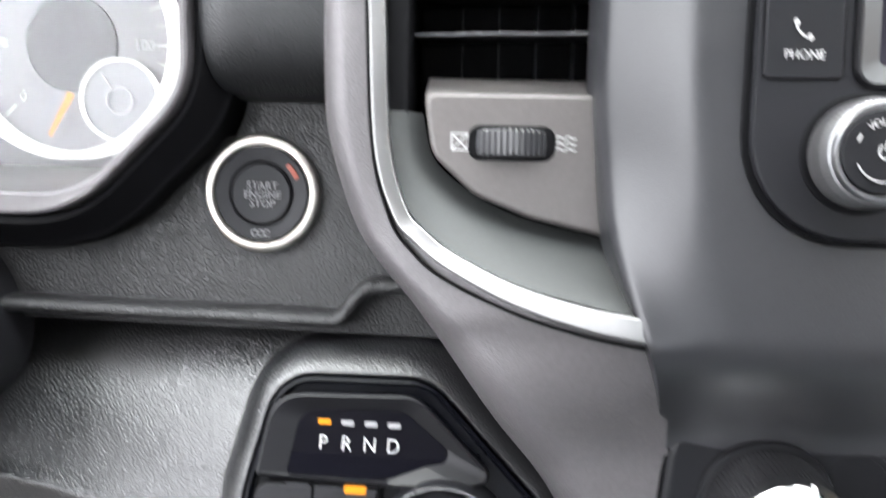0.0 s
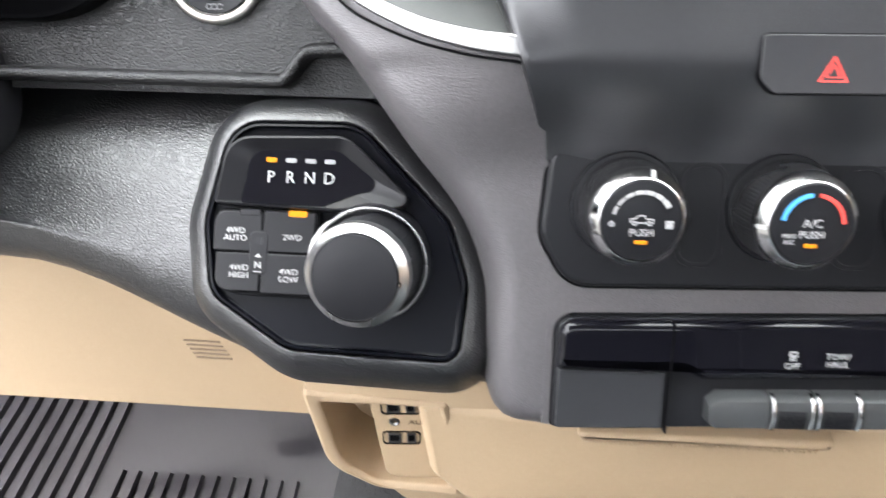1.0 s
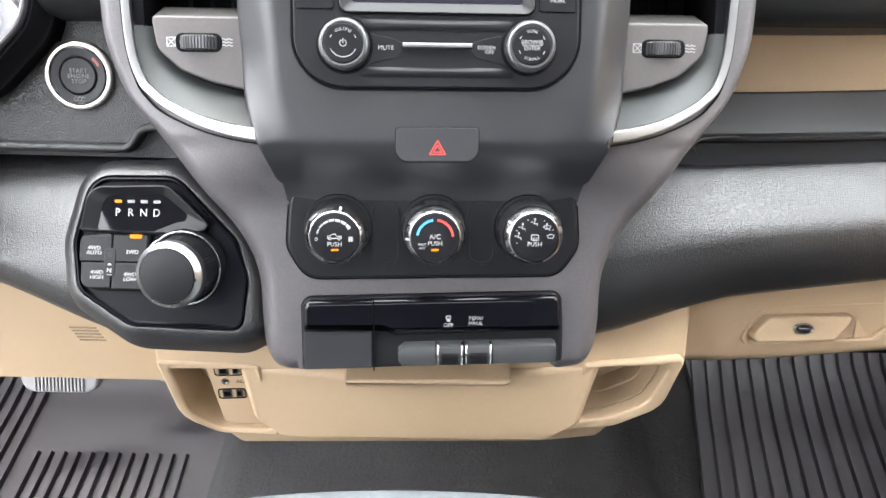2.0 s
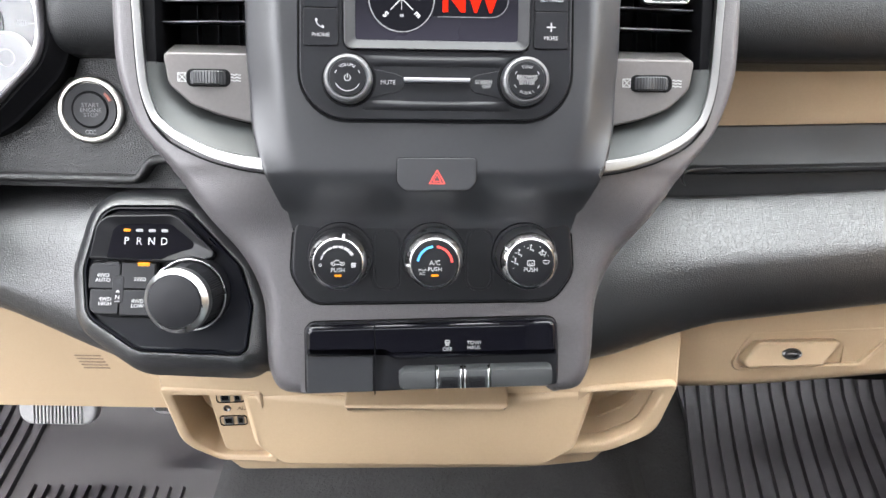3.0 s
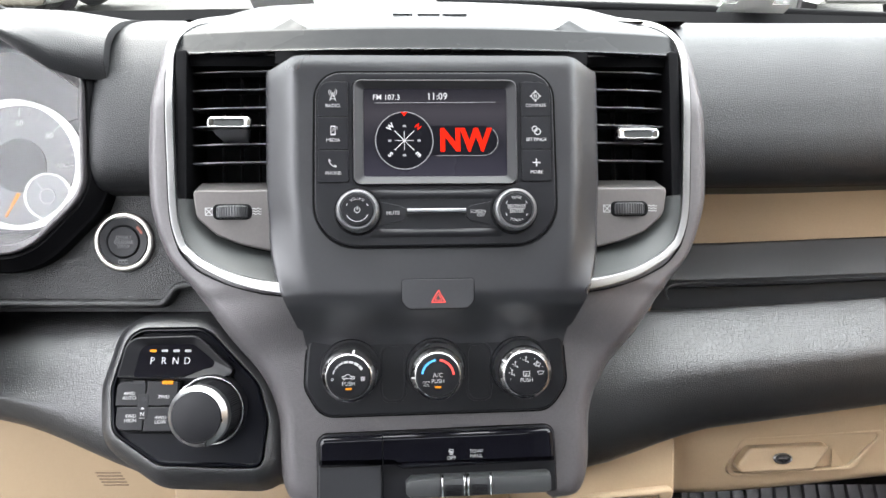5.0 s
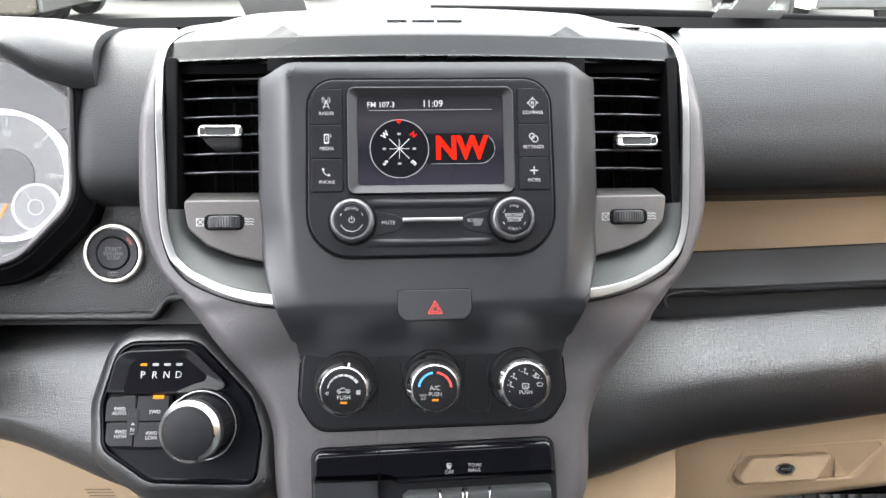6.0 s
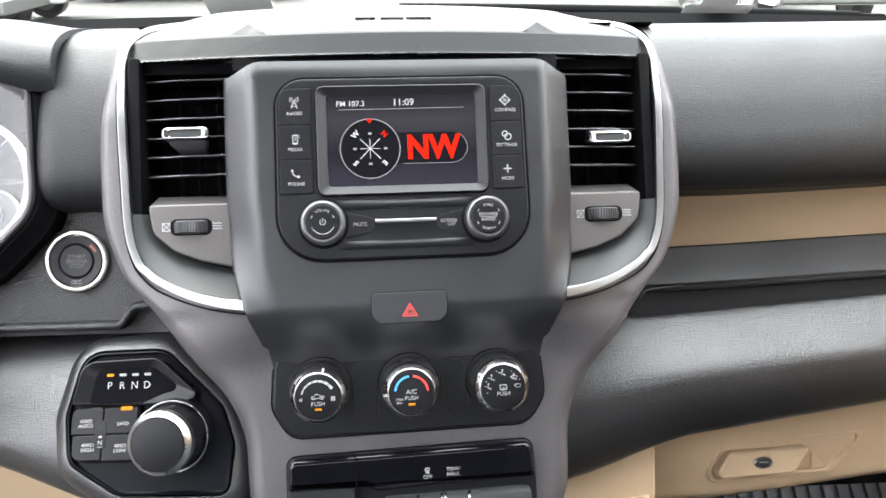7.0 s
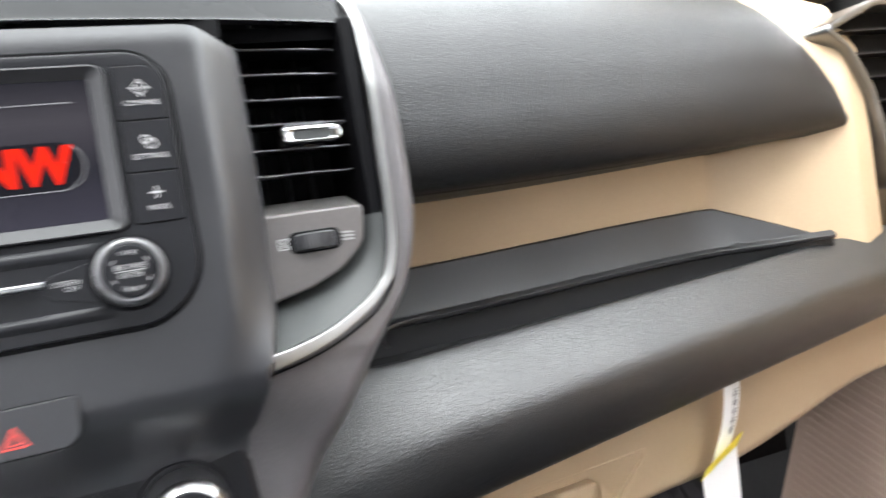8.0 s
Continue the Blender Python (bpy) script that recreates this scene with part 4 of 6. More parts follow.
sweep(bm, [Vector((x, -0.0022, -0.0603)) for x in steps(-0.0222, 0.0222, 8)], 0.0034, 0.006, power=3)
part("chrome_bar", bm, SMOKE, radio, "chrome bar")

# ---------------------------------------------------------------- hazard switch
hz = thing("hazard_switch", "dark hazard switch with a red triangle", "switch", (0, 0.003, -0.123), base=CONSOLE)
hb = plate_button(rpoly([(-0.0268, -0.1125, 0.0025), (0.0280, -0.1122, 0.0025), (0.0280, -0.1290, 0.006), (0.0225, -0.1345, 0.005), (-0.0215, -0.1348, 0.005), (-0.0268, -0.1292, 0.006)]), 0.0018, hz, "key", CHARCOAL, 0.0005, 0.0005)
bm = bmesh.new()
tri = lambda r: rpoly([(0.0008 + r * math.cos(radians(a)), -0.1268 + r * math.sin(radians(a)), 0.0003) for a in (90, 210, 330)], 2)
hoop(bm, tri(0.0067), tri(0.0054), 0.0015, 0.003)
hoop(bm, tri(0.0036), tri(0.0027), 0.0015, 0.003)
part("triangle", bm, RED, hb)

# ---------------------------------------------------------------- heater controls
heat = thing("heater_controls", "black heater control panel with three chrome ringed knobs", "climate control", (0, 0.03, -0.19), base=HEATER)
hv = rpoly([(-0.1015, -0.1520, 0.018), (0.1015, -0.1520, 0.018), (0.106, -0.200, 0.02), (0.092, -0.2215, 0.018), (-0.092, -0.2235, 0.018), (-0.1055, -0.200, 0.02)])
bm = bmesh.new()
prism(bm, offset(hv, -0.0012), 0.0282, 0.05, 0.0006)
part("shadow_gap", bm, RIM, heat)
bm = bmesh.new()
prism(bm, hv, 0.0258, 0.05, 0.003)
panel = part("panel", bm, PANEL, heat, "black matt control panel")
for x in (-0.0345, 0.0345):
    bm = bmesh.new()
    hoop(bm, rrect(x - 0.0105, x + 0.0105, -0.2125, -0.1655, 0.008), rrect(x - 0.0085, x + 0.0085, -0.2105, -0.1675, 0.007), 0.0254, 0.027, 0.0004)
    part("raised_field", bm, PANEL, panel)


def heater_knob(cx, marker):
    """A knurled knob with a broad bright ring and a flat black face, its front a little lower than its foot."""
    cz, drop = -0.1850, 0.02
    shear = lambda bm_: [setattr(v.co, "z", v.co.z - max(0.0, 0.026 - v.co.y) * drop) for v in bm_.verts]
    bm = bmesh.new()
    lathe(bm, [(0.0243, 0.0275), (0.0243, 0.0245), (0.0236, 0.0235), (0.0225, 0.0235)], cx, cz, 72)
    knob = part("heater_knob", bm, PANEL, heat, "chrome ringed heater knob")
    bm = bmesh.new()
    lathe(bm, [(0.0222, 0.027), (0.0216, 0.010), (0.0207, 0.0010)], cx, cz, 240, (80, 0.0005), (0, 1))
    shear(bm)
    part("knurled_body", bm, SMOKE, knob, "knurled smoky grey body", angle=20)
    bm = bmesh.new()
    lathe(bm, [(0.0206, 0.0080), (0.0208, 0.0006), (0.0205, -0.0010), (0.0198, -0.0024), (0.0180, -0.0046), (0.0175, -0.0055), (0.0170, -0.0058), (0.0166, -0.0050)], cx, cz, 72)
    shear(bm)
    part("bright_ring", bm, CHROME, knob)
    bm = bmesh.new()
    lathe(bm, [(0.0169, -0.0045), (0.0167, -0.0058), (0.0161, -0.0064), (0.008, -0.0070), (0.001, -0.0070)], cx, cz, 64)
    shear(bm)
    face_ = part("knob_face", bm, BUTTON, knob)
    bm = bmesh.new()
    a = radians(marker)
    line(bm, [Vector((cx + r * math.cos(a), y, cz + r * math.sin(a))) for r, y in ((0.0177, -0.0053), (0.0204, -0.0018))], 0.0016, 0.0012)
    shear(bm)
    part("pointer", bm, PRINT, knob)
    return knob, cx, cz - 0.033 * drop


YF = -0.0073
for cx, mk, kind_ in ((-0.0680, 78, "fan"), (-0.0003, 186, "heat"), (0.0676, 150, "air")):
    knob, fx, fz = heater_knob(cx, mk)
    bm = bmesh.new()
    if kind_ == "fan":
        for a in range(30, 165, 20):
            line(bm, arc(fx, fz, 0.0118, a, a + 17, YF, 5), lambda t, a=a: 0.0022 - 0.0014 * (a - 30 + 17 * t) / 140)
        part("scale", bm, PRINT, knob)
        bm = bmesh.new()
        line(bm, arc(fx - 0.0122, fz - 0.0012, 0.0009, 0, 360, YF, 12), 0.0004)
        part("off_symbol", bm, PRINT, knob)
        bm = bmesh.new()
        for k in range(4):
            line(bm, arc(fx + 0.0110 + 0.0011 * math.cos(radians(90 * k + 45)), fz - 0.0012 + 0.0011 * math.sin(radians(90 * k + 45)), 0.0006, 0, 300, YF, 8), 0.0007)
        part("fan_symbol", bm, PRINT, knob)
        bm = bmesh.new()       # small pickup outline with an arrow in it
        line(bm, [Vector((fx + dx * 0.001, YF, fz + dz * 0.001)) for dx, dz in ((-4.6, -0.6), (-4.6, 0.9), (-2.6, 1.1), (-1.6, 2.3), (1.0, 2.3), (1.4, 0.9), (4.6, 0.9), (4.6, -0.6), (3.6, -0.6))], 0.0005)
        line(bm, [Vector((fx - 0.0022, YF, fz - 0.0006)), Vector((fx + 0.0020, YF, fz - 0.0006))], 0.0005)
        for t in (-0.0031, 0.0029):
            line(bm, arc(fx + t, fz - 0.0008, 0.0008, 0, 360, YF, 12), 0.0005)
        part("pickup_symbol", bm, PRINT, knob)
        letters("PUSH", 0.0042, fx, fz - 0.0048, YF, PRINT, knob, bold=-0.00002)
    elif kind_ == "heat":
        line(bm, arc(fx, fz, 0.0120, 97, 172, YF, 16), 0.0016)
        part("cold_band", bm, BLUE, knob)
        bm = bmesh.new()
        line(bm, arc(fx, fz, 0.0120, 4, 83, YF, 16), 0.0016)
        part("hot_band", bm, RED, knob)
        letters("A/C", 0.0048, fx, fz + 0.0004, YF, PRINT, knob, bold=-0.00002)
        letters("PUSH", 0.0042, fx, fz - 0.0042, YF, PRINT, knob, bold=-0.00002)
        letters("MAX", 0.0026, fx - 0.0088, fz - 0.0048, YF, PRINT, knob)
        letters("A/C", 0.0026, fx - 0.0088, fz - 0.0073, YF, PRINT, knob)
    else:
        for a in (0, 40, 90, 140, 180):
            qx, qz = fx + 0.0108 * math.cos(radians(a)), fz + 0.0010 + 0.0098 * math.sin(radians(a))
            if a:
                line(bm, [Vector((qx - 0.0004, YF, qz + 0.0012)), Vector((qx - 0.0008, YF, qz - 0.0010)), Vector((qx + 0.0012, YF, qz - 0.0010)), Vector((qx + 0.0014, YF, qz - 0.0022))], 0.0007)
                line(bm, arc(qx - 0.0003, qz + 0.0022, 0.0004, 0, 360, YF, 8), 0.0006)
                line(bm, [Vector((qx - 0.0032, YF, qz + 0.0002)), Vector((qx - 0.0016, YF, qz + 0.0002))], 0.0005)
            if a < 60:
                line(bm, [Vector((qx - 0.0024, YF, qz + 0.0008)), Vector((qx, YF, qz + 0.0014)), Vector((qx + 0.0024, YF, qz + 0.0008)), Vector((qx + 0.0014, YF, qz - 0.0012)), Vector((qx - 0.0014, YF, qz - 0.0012)), Vector((qx - 0.0024, YF, qz + 0.0008))], 0.0005)
            line(bm, arc(fx + 0.0132 * math.cos(radians(a + 22)), fz + 0.0010 + 0.0122 * math.sin(radians(a + 22)), 0.0002, 0, 360, YF, 6), 0.0004)
        hoop(bm, rrect(fx - 0.0026, fx + 0.0026, fz - 0.0018, fz + 0.0022, 0.0005, 2), rrect(fx - 0.0021, fx + 0.0021, fz - 0.0013, fz + 0.0017, 0.0004, 2), YF - 0.0001, YF + 0.0004)
        for t in (-0.001, 0.0, 0.001):
            line(bm, [Vector((fx + t, YF, fz - 0.0024 + 0.0006 * j + 0.0)) + Vector((0.0002 * (-1) ** j, 0, 0)) for j in range(6)], 0.0003)
        part("air_symbols", bm, PRINT, knob)
        letters("PUSH", 0.0042, fx, fz - 0.0046, YF, PRINT, knob, bold=-0.00002)
    if kind_ != "air":
        bm = bmesh.new()
        box(bm, fx - 0.0024, fx + 0.0024, YF - 0.0001, YF + 0.001, fz - 0.0094, fz - 0.0079, 0.0002)
        part("lamp", bm, AMBER, knob, "lit amber lamp")

# ---------------------------------------------------------------- switch bank
bank = thing("switch_bank", "gloss black switch bank with grey rocker keys", "switch bank", (-0.001, 0.03, -0.265), base=HEATER @ Matrix.Translation((-0.001, 0, 0)))
bo = rpoly([(-0.0945, -0.2375, 0.008), (0.0950, -0.2335, 0.008), (0.0970, -0.262, 0.001), (0.0975, -0.2870, 0.002), (-0.0945, -0.2925, 0.002), (-0.0945, -0.262, 0.001)])
bm = bmesh.new()
prism(bm, offset(bo, -0.0010), 0.0275, 0.06, 0.0006)
part("shadow_gap", bm, RIM, bank)
bm = bmesh.new()
prism(bm, bo, 0.0245, 0.06, 0.0015)
part("tray", bm, PANEL, bank, "matt black recess")
bm = bmesh.new()
gl = rpoly([(-0.0935, -0.2380, 0.007), (0.0942, -0.2342, 0.007), (0.0962, -0.2615, 0.001), (-0.0265, -0.2655, 0.004), (-0.0365, -0.2605, 0.003), (-0.0935, -0.2605, 0.001)])
prism(bm, gl, 0.0195, 0.04, 0.0045, 4)
gloss = part("gloss_panel", bm, PIANO, bank, "gloss black panel")
bm = bmesh.new()
box(bm, -0.0428, -0.0420, 0.0192, 0.04, -0.2915, -0.2372)
part("joint", bm, RIM, gloss)
bm = bmesh.new()
prism(bm, rpoly([(-0.0932, -0.2615, 0.0006), (-0.0434, -0.2615, 0.0006), (-0.0434, -0.2900, 0.001), (-0.0932, -0.2912, 0.0015)]), 0.0215, 0.04, 0.0008)
part("blank_cover", bm, CHARCOAL, bank, "matt black blank cover")
KEY = material("grey rubber key", (0.026, 0.0275, 0.028), 0.38, bump=[("noise", 2200, 0.00005)], vary=0.1)


def rocker(x0, x1, cut, mat, name, label):
    bm = bmesh.new()
    c = 0.0045 if cut < 0 else 0.0
    e = 0.003 if cut > 0 else 0.0
    t = lambda x: 0.019 * (x - 0.03)
    loops = []
    for x, k in ((x0, 0.55 if c else 1.0), (x0 + max(c, 0.0004), 1.0), (x1 - max(e, 0.0004), 1.0), (x1, 0.8 if e else 1.0)):
        zm = -0.2785 + t(x)
        loops.append([(x, y, zm + dz * k) for y, dz in ((0.030, 0.0092), (0.0205, 0.0086), (0.0165, 0.0060), (0.0150, 0.0), (0.0165, -0.0070), (0.0200, -0.0088), (0.030, -0.0092))])
    stack(bm, loops)
    return part(name, bm, mat, bank, label)


rocker(-0.0245, 0.0028, -1, KEY, "blank_key", "grey blank key")
rocker(0.0450, 0.0915, 1, KEY, "blank_key", "grey blank key")
for x0, x1 in ((0.0036, 0.0232), (0.0243, 0.0442)):
    rk = rocker(x0, x1, 0, KEY, "rocker_key", "black ribbed key with chrome edges")
    for x in (x0 + 0.0010, x1 - 0.0010):
        bm = bmesh.new()
        sweep(bm, [Vector((x, y, -0.2785 + 0.019 * (x - 0.03) + z)) for y, z in ((0.0200, 0.0088), (0.0160, 0.0062), (0.0144, 0.0), (0.0160, -0.0072), (0.0195, -0.0088))], 0.0017, 0.0018, n=3)
        part("chrome_edge", bm, CHROME, rk)
    for k in range(9):
        bm = bmesh.new()
        z = -0.2800 + 0.019 * ((x0 + x1) / 2 - 0.03) - 0.0004 * 0 + 0.0010 * (k - 5)
        box(bm, x0 + 0.0035, x1 - 0.0035, 0.0144 + 0.00022 * abs(k - 5), 0.018, z - 0.0003, z + 0.0003)
        part("rib", bm, BUTTON, rk)
letters("OFF", 0.0042, 0.0120, -0.2565, 0.0192, PRINT, gloss, bold=-0.00002)
letters("TOW/", 0.0040, 0.0320, -0.2515, 0.0192, PRINT, gloss, bold=-0.00002)
letters("HAUL", 0.0040, 0.0320, -0.2552, 0.0192, PRINT, gloss, bold=-0.00002)
bm = bmesh.new()
line(bm, [Vector((0.0120 + dx * 0.001, 0.0192, -0.2508 + dz * 0.001)) for dx, dz in ((-1.8, -0.6), (-1.4, 1.2), (1.4, 1.2), (1.8, -0.6), (-1.8, -0.6))], 0.0009)
for t in (-0.0013, 0.0013):
    line(bm, [Vector((0.0120 + t, 0.0192, -0.2516)), Vector((0.0120 - t, 0.0192, -0.2527)), Vector((0.0120 + t, 0.0192, -0.2538))], 0.0006)
part("skid_symbol", bm, PRINT, gloss)

# ---------------------------------------------------------------- gear selector
POD = Matrix.Translation((-0.205, 0.040, -0.205)) @ pose(0, 0, 0, -16)
pod = thing("gear_selector", "black rotary gear selector with drive mode buttons", "gear selector", base=DASH @ POD)
po = rpoly([(-0.0495, 0.0490, 0.018), (0.0130, 0.0500, 0.022), (0.0590, 0.0040, 0.020), (0.0685, -0.0250, 0.020), (0.0655, -0.0620, 0.008), (-0.0170, -0.0600, 0.022), (-0.0560, -0.0350, 0.016), (-0.0605, 0.0000, 0.030)], 7)
bm = bmesh.new()
stack(bm, [[(p[0], y, p[1]) for p in offset(po, -d)] for d, y in ((0.020, 0.034), (0.0165, 0.021), (0.013, 0.0125), (0.0092, 0.0068), (0.0060, 0.0038), (0.0036, 0.0022), (0.0018, 0.0018), (0.0009, 0.0024), (0.0004, 0.004), (0.0003, 0.012))], False, False)
part("padded_rim", bm, GRAIN, pod, "black grained padded rim")
bm = bmesh.new()
prism(bm, po, 0.0050, 0.03)
housing = part("housing", bm, PODBLACK, pod, "smooth black housing")
bm = bmesh.new()
hoop(bm, po, offset(po, 0.0035), 0.0005, 0.02, 0.0015, 0.0045)
part("inner_lip", bm, PODBLACK, housing)
# arch over the gear display
ao = rpoly([(-0.0560, 0.0085, 0.002), (-0.0510, 0.0420, 0.014), (0.0080, 0.0440, 0.014), (0.0420, 0.0130, 0.010), (0.0300, 0.0080, 0.004), (0.0000, 0.0070, 0.003)], 6)
ai = rpoly([(-0.0425, 0.0105, 0.001), (-0.0385, 0.0348, 0.008), (0.0030, 0.0360, 0.010), (0.0245, 0.0195, 0.003), (0.0130, 0.0170, 0.004), (-0.0030, 0.0105, 0.004)], 6)
bm = bmesh.new()
hoop(bm, ao, ai, -0.0025, 0.02, 0.0014, 0.0010)
part("display_arch", bm, BUTTON, housing, "satin arch over the display")
bm = bmesh.new()
prism(bm, offset(ai, -0.001), 0.0008, 0.01)
disp = part("gear_display", bm, PIANO, housing, "gloss black gear display")
for k, ch in enumerate("PRND"):
    x = -0.0292 + 0.0096 * k
    letters(ch, 0.0082, x, 0.0227, 0.0005, PRINT, disp, "gear_letter", bold=-0.00002, wide=0.92)
    bm = bmesh.new()
    prism(bm, rrect(x - 0.0026, x + 0.0026, 0.0301, 0.0323, 0.0007, 3), 0.0003, 0.001)
    part("gear_lamp", bm, AMBER if k == 0 else PRINTGREY, disp, "lit amber lamp" if k == 0 else "")
# drive mode keys
keys = ((-0.0557, -0.0318, -0.0140, 0.0058, ("4WD", "AUTO"), -0.0446, -0.0040), (-0.0312, -0.0055, -0.0140, 0.0062, ("2WD",), -0.0166, -0.0066),
        (-0.0540, -0.0318, -0.0335, -0.0146, ("4WD", "HIGH"), -0.0420, -0.0220), (-0.0312, -0.0052, -0.0342, -0.0146, ("4WD", "LOW"), -0.0175, -0.0232))
bm = bmesh.new()
prism(bm, rpoly([(-0.0572, 0.0072, 0.007), (-0.0040, 0.0074, 0.001), (-0.0040, -0.0356, 0.002), (-0.0500, -0.0352, 0.010)], 6), 0.0012, 0.012, 0.0006)
block = part("mode_block", bm, RIM, housing, "drive mode key block")
for k, (x0, x1, z0, z1, wds, tx, tz) in enumerate(keys):
    r = [0.0013] * 4
    if k == 0:
        r[0] = 0.006
    if k == 2:
        r[3] = 0.007
    bm = bmesh.new()
    prism(bm, rpoly([(x0, z1, r[0]), (x1, z1, r[1]), (x1, z0, r[2]), (x0, z0, r[3])]), -0.0006, 0.008, 0.0009)
    key = part("mode_key", bm, BUTTON, pod, "black key")
    for j, wd in enumerate(wds):
        letters(wd, 0.0041, tx, tz - 0.0036 * j, -0.0008, PRINT, key, bold=-0.00002)
    if k < 2:
        bm = bmesh.new()
        prism(bm, rrect((-0.0190 if k else -0.0430), (-0.0100 if k else -0.0330), 0.0036, 0.0066, 0.0008, 3), -0.0009, 0.004, 0.0003)
        part("key_lamp", bm, AMBER if k else PANEL, key, "lit amber lamp" if k else "")
bm = bmesh.new()
prism(bm, rrect(-0.0386, -0.0272, -0.0262, -0.0028, 0.0034), -0.0003, 0.008, 0.0005)
nk = part("neutral_key", bm, RIM, pod, "small black key")
bm = bmesh.new()
prism(bm, rrect(-0.0374, -0.0284, -0.0250, -0.0040, 0.0028), -0.0009, 0.004, 0.0007)
part("cap", bm, BUTTON, nk)
bm = bmesh.new()
lathe(bm, [(0.0019, 0.0), (0.0019, -0.0012), (0.0015, -0.0012)], -0.0329, -0.0085, 20)
part("dimple", bm, PANEL, nk)
letters("N", 0.0046, -0.0328, -0.0205, -0.0012, PRINT, nk, bold=-0.00002)
bm = bmesh.new()
prism(bm, [Vector((-0.0345, -0.0166)), Vector((-0.0311, -0.0166)), Vector((-0.0328, -0.0148))], -0.0012, -0.0006)
line(bm, [Vector((-0.0347, -0.0010, -0.0236)), Vector((-0.0309, -0.0010, -0.0236))], 0.0004)
part("arrow", bm, PRINT, nk)
# dial: it stands square to the radio face, so it leans against the pod
BRIGHT = material("bright satin silver", (0.40, 0.40, 0.397), 0.27, 1.0, vary=0.04)
KNOBM = Matrix.Translation((0.0222, 0.0, -0.0172)) @ pose(0, 0, 0, 13, 0, -4)


def dialpart(name, bm, mat, parent, label="", angle=40):
    bmesh.ops.transform(bm, matrix=KNOBM, verts=bm.verts)
    return part(name, bm, mat, parent, label, angle)


bm = bmesh.new()
lathe(bm, [(0.0285, 0.012), (0.0285, 0.001), (0.0275, -0.001), (0.0262, -0.001), (0.0258, 0.003)], 0, 0, 72)
collar = dialpart("dial_collar", bm, PANEL, pod)
bm = bmesh.new()
line(bm, arc(0, 0, 0.0272, 0, 360, -0.0012, 64), 0.0011, 0.0012)
dialpart("thin_ring", bm, BRIGHT, collar)
bm = bmesh.new()
sweep(bm, arc(-0.0008, 0, 0.0272, 130, 238, -0.0008, 30), lambda t: 0.0006 + 0.0062 * math.sin(math.pi * t) ** 0.8, 0.004, n=3)
dialpart("crescent", bm, BRIGHT, collar, "silver crescent")
bm = bmesh.new()
lathe(bm, [(0.0250, 0.006), (0.0246, -0.004), (0.0238, -0.0200), (0.0234, -0.0245)], 0, 0, 270, (90, 0.0006), (1, 2))
dial = dialpart("selector_dial", bm, PANEL, pod, "ribbed black rotary dial", 20)
for k in range(5):
    bm = bmesh.new()
    a = radians(85 - 38 * k)
    line(bm, [Vector((0.0247 * math.cos(a), -0.0005, 0.0247 * math.sin(a))), Vector((0.0240 * math.cos(a), -0.0195, 0.0240 * math.sin(a)))], 0.004, 0.003)
    dialpart("grip", bm, PANEL, dial)
bm = bmesh.new()
lathe(bm, [(0.0240, -0.0200), (0.0243, -0.0258), (0.0240, -0.0270), (0.0234, -0.0279), (0.0214, -0.0294), (0.0208, -0.0306), (0.0203, -0.0310), (0.0197, -0.0304)], 0, 0, 72)
dialpart("silver_ring", bm, BRIGHT, dial, "satin silver ring")
bm = bmesh.new()
lathe(bm, [(0.0199, -0.0300), (0.0198, -0.0312), (0.0192, -0.0321), (0.012, -0.0330), (0.006, -0.0332), (0.001, -0.0332)], 0, 0, 64)
dialpart("dial_face", bm, BUTTON, dial)

# ---------------------------------------------------------------- start button
sb = thing("start_button", "round engine start button with a satin silver ring", "button", (-0.2718, 0.0855, -0.085))
bm = bmesh.new()
lathe(bm, [(0.0262, 0.0895), (0.0262, 0.0830), (0.0255, 0.0815), (0.0240, 0.0808), (0.0222, 0.0811), (0.0212, 0.0830)], -0.2718, -0.085, 72)
part("silver_ring", bm, material("champagne silver", (0.46, 0.44, 0.405), 0.38, 1.0, vary=0.05), sb, "satin champagne ring")
bm = bmesh.new()
lathe(bm, [(0.0212, 0.0875), (0.0210, 0.0820), (0.0204, 0.0815), (0.0148, 0.0821), (0.0142, 0.0830)], -0.2718, -0.085, 72)
part("bezel", bm, PANEL, sb)
bm = bmesh.new()
lathe(bm, [(0.0145, 0.0875), (0.0145, 0.0827), (0.0140, 0.0827)], -0.2718, -0.085, 64)
part("shadow_gap", bm, RIM, sb)
bm = bmesh.new()
lathe(bm, [(0.0135, 0.0875), (0.0135, 0.0820), (0.0128, 0.0813), (0.006, 0.0817), (0.001, 0.0818)], -0.2718, -0.085, 64)
cap_ = part("push_cap", bm, PANEL, sb, "dark grey push cap")
for k, wd in enumerate(("START", "ENGINE", "STOP")):
    letters(wd, 0.0046, -0.2711, -0.0815 - 0.0039 * k, 0.0811, PRINTGREY, cap_, bold=-0.00002, wide=1.05)
bm = bmesh.new()
for k in (-1, 0, 1):
    line(bm, arc(-0.2718 + 0.0028 * k, -0.1024, 0.0014, 30, 330, 0.0813, 12), 0.0005)
part("mark", bm, PRINTGREY, sb)
bm = bmesh.new()
line(bm, arc(-0.2718, -0.085, 0.0176, 24, 48, 0.0814, 8), 0.0022)
part("run_mark", bm, material("dull red print", (0.22, 0.05, 0.03), 0.5, vary=0.1), sb, "dull red mark")

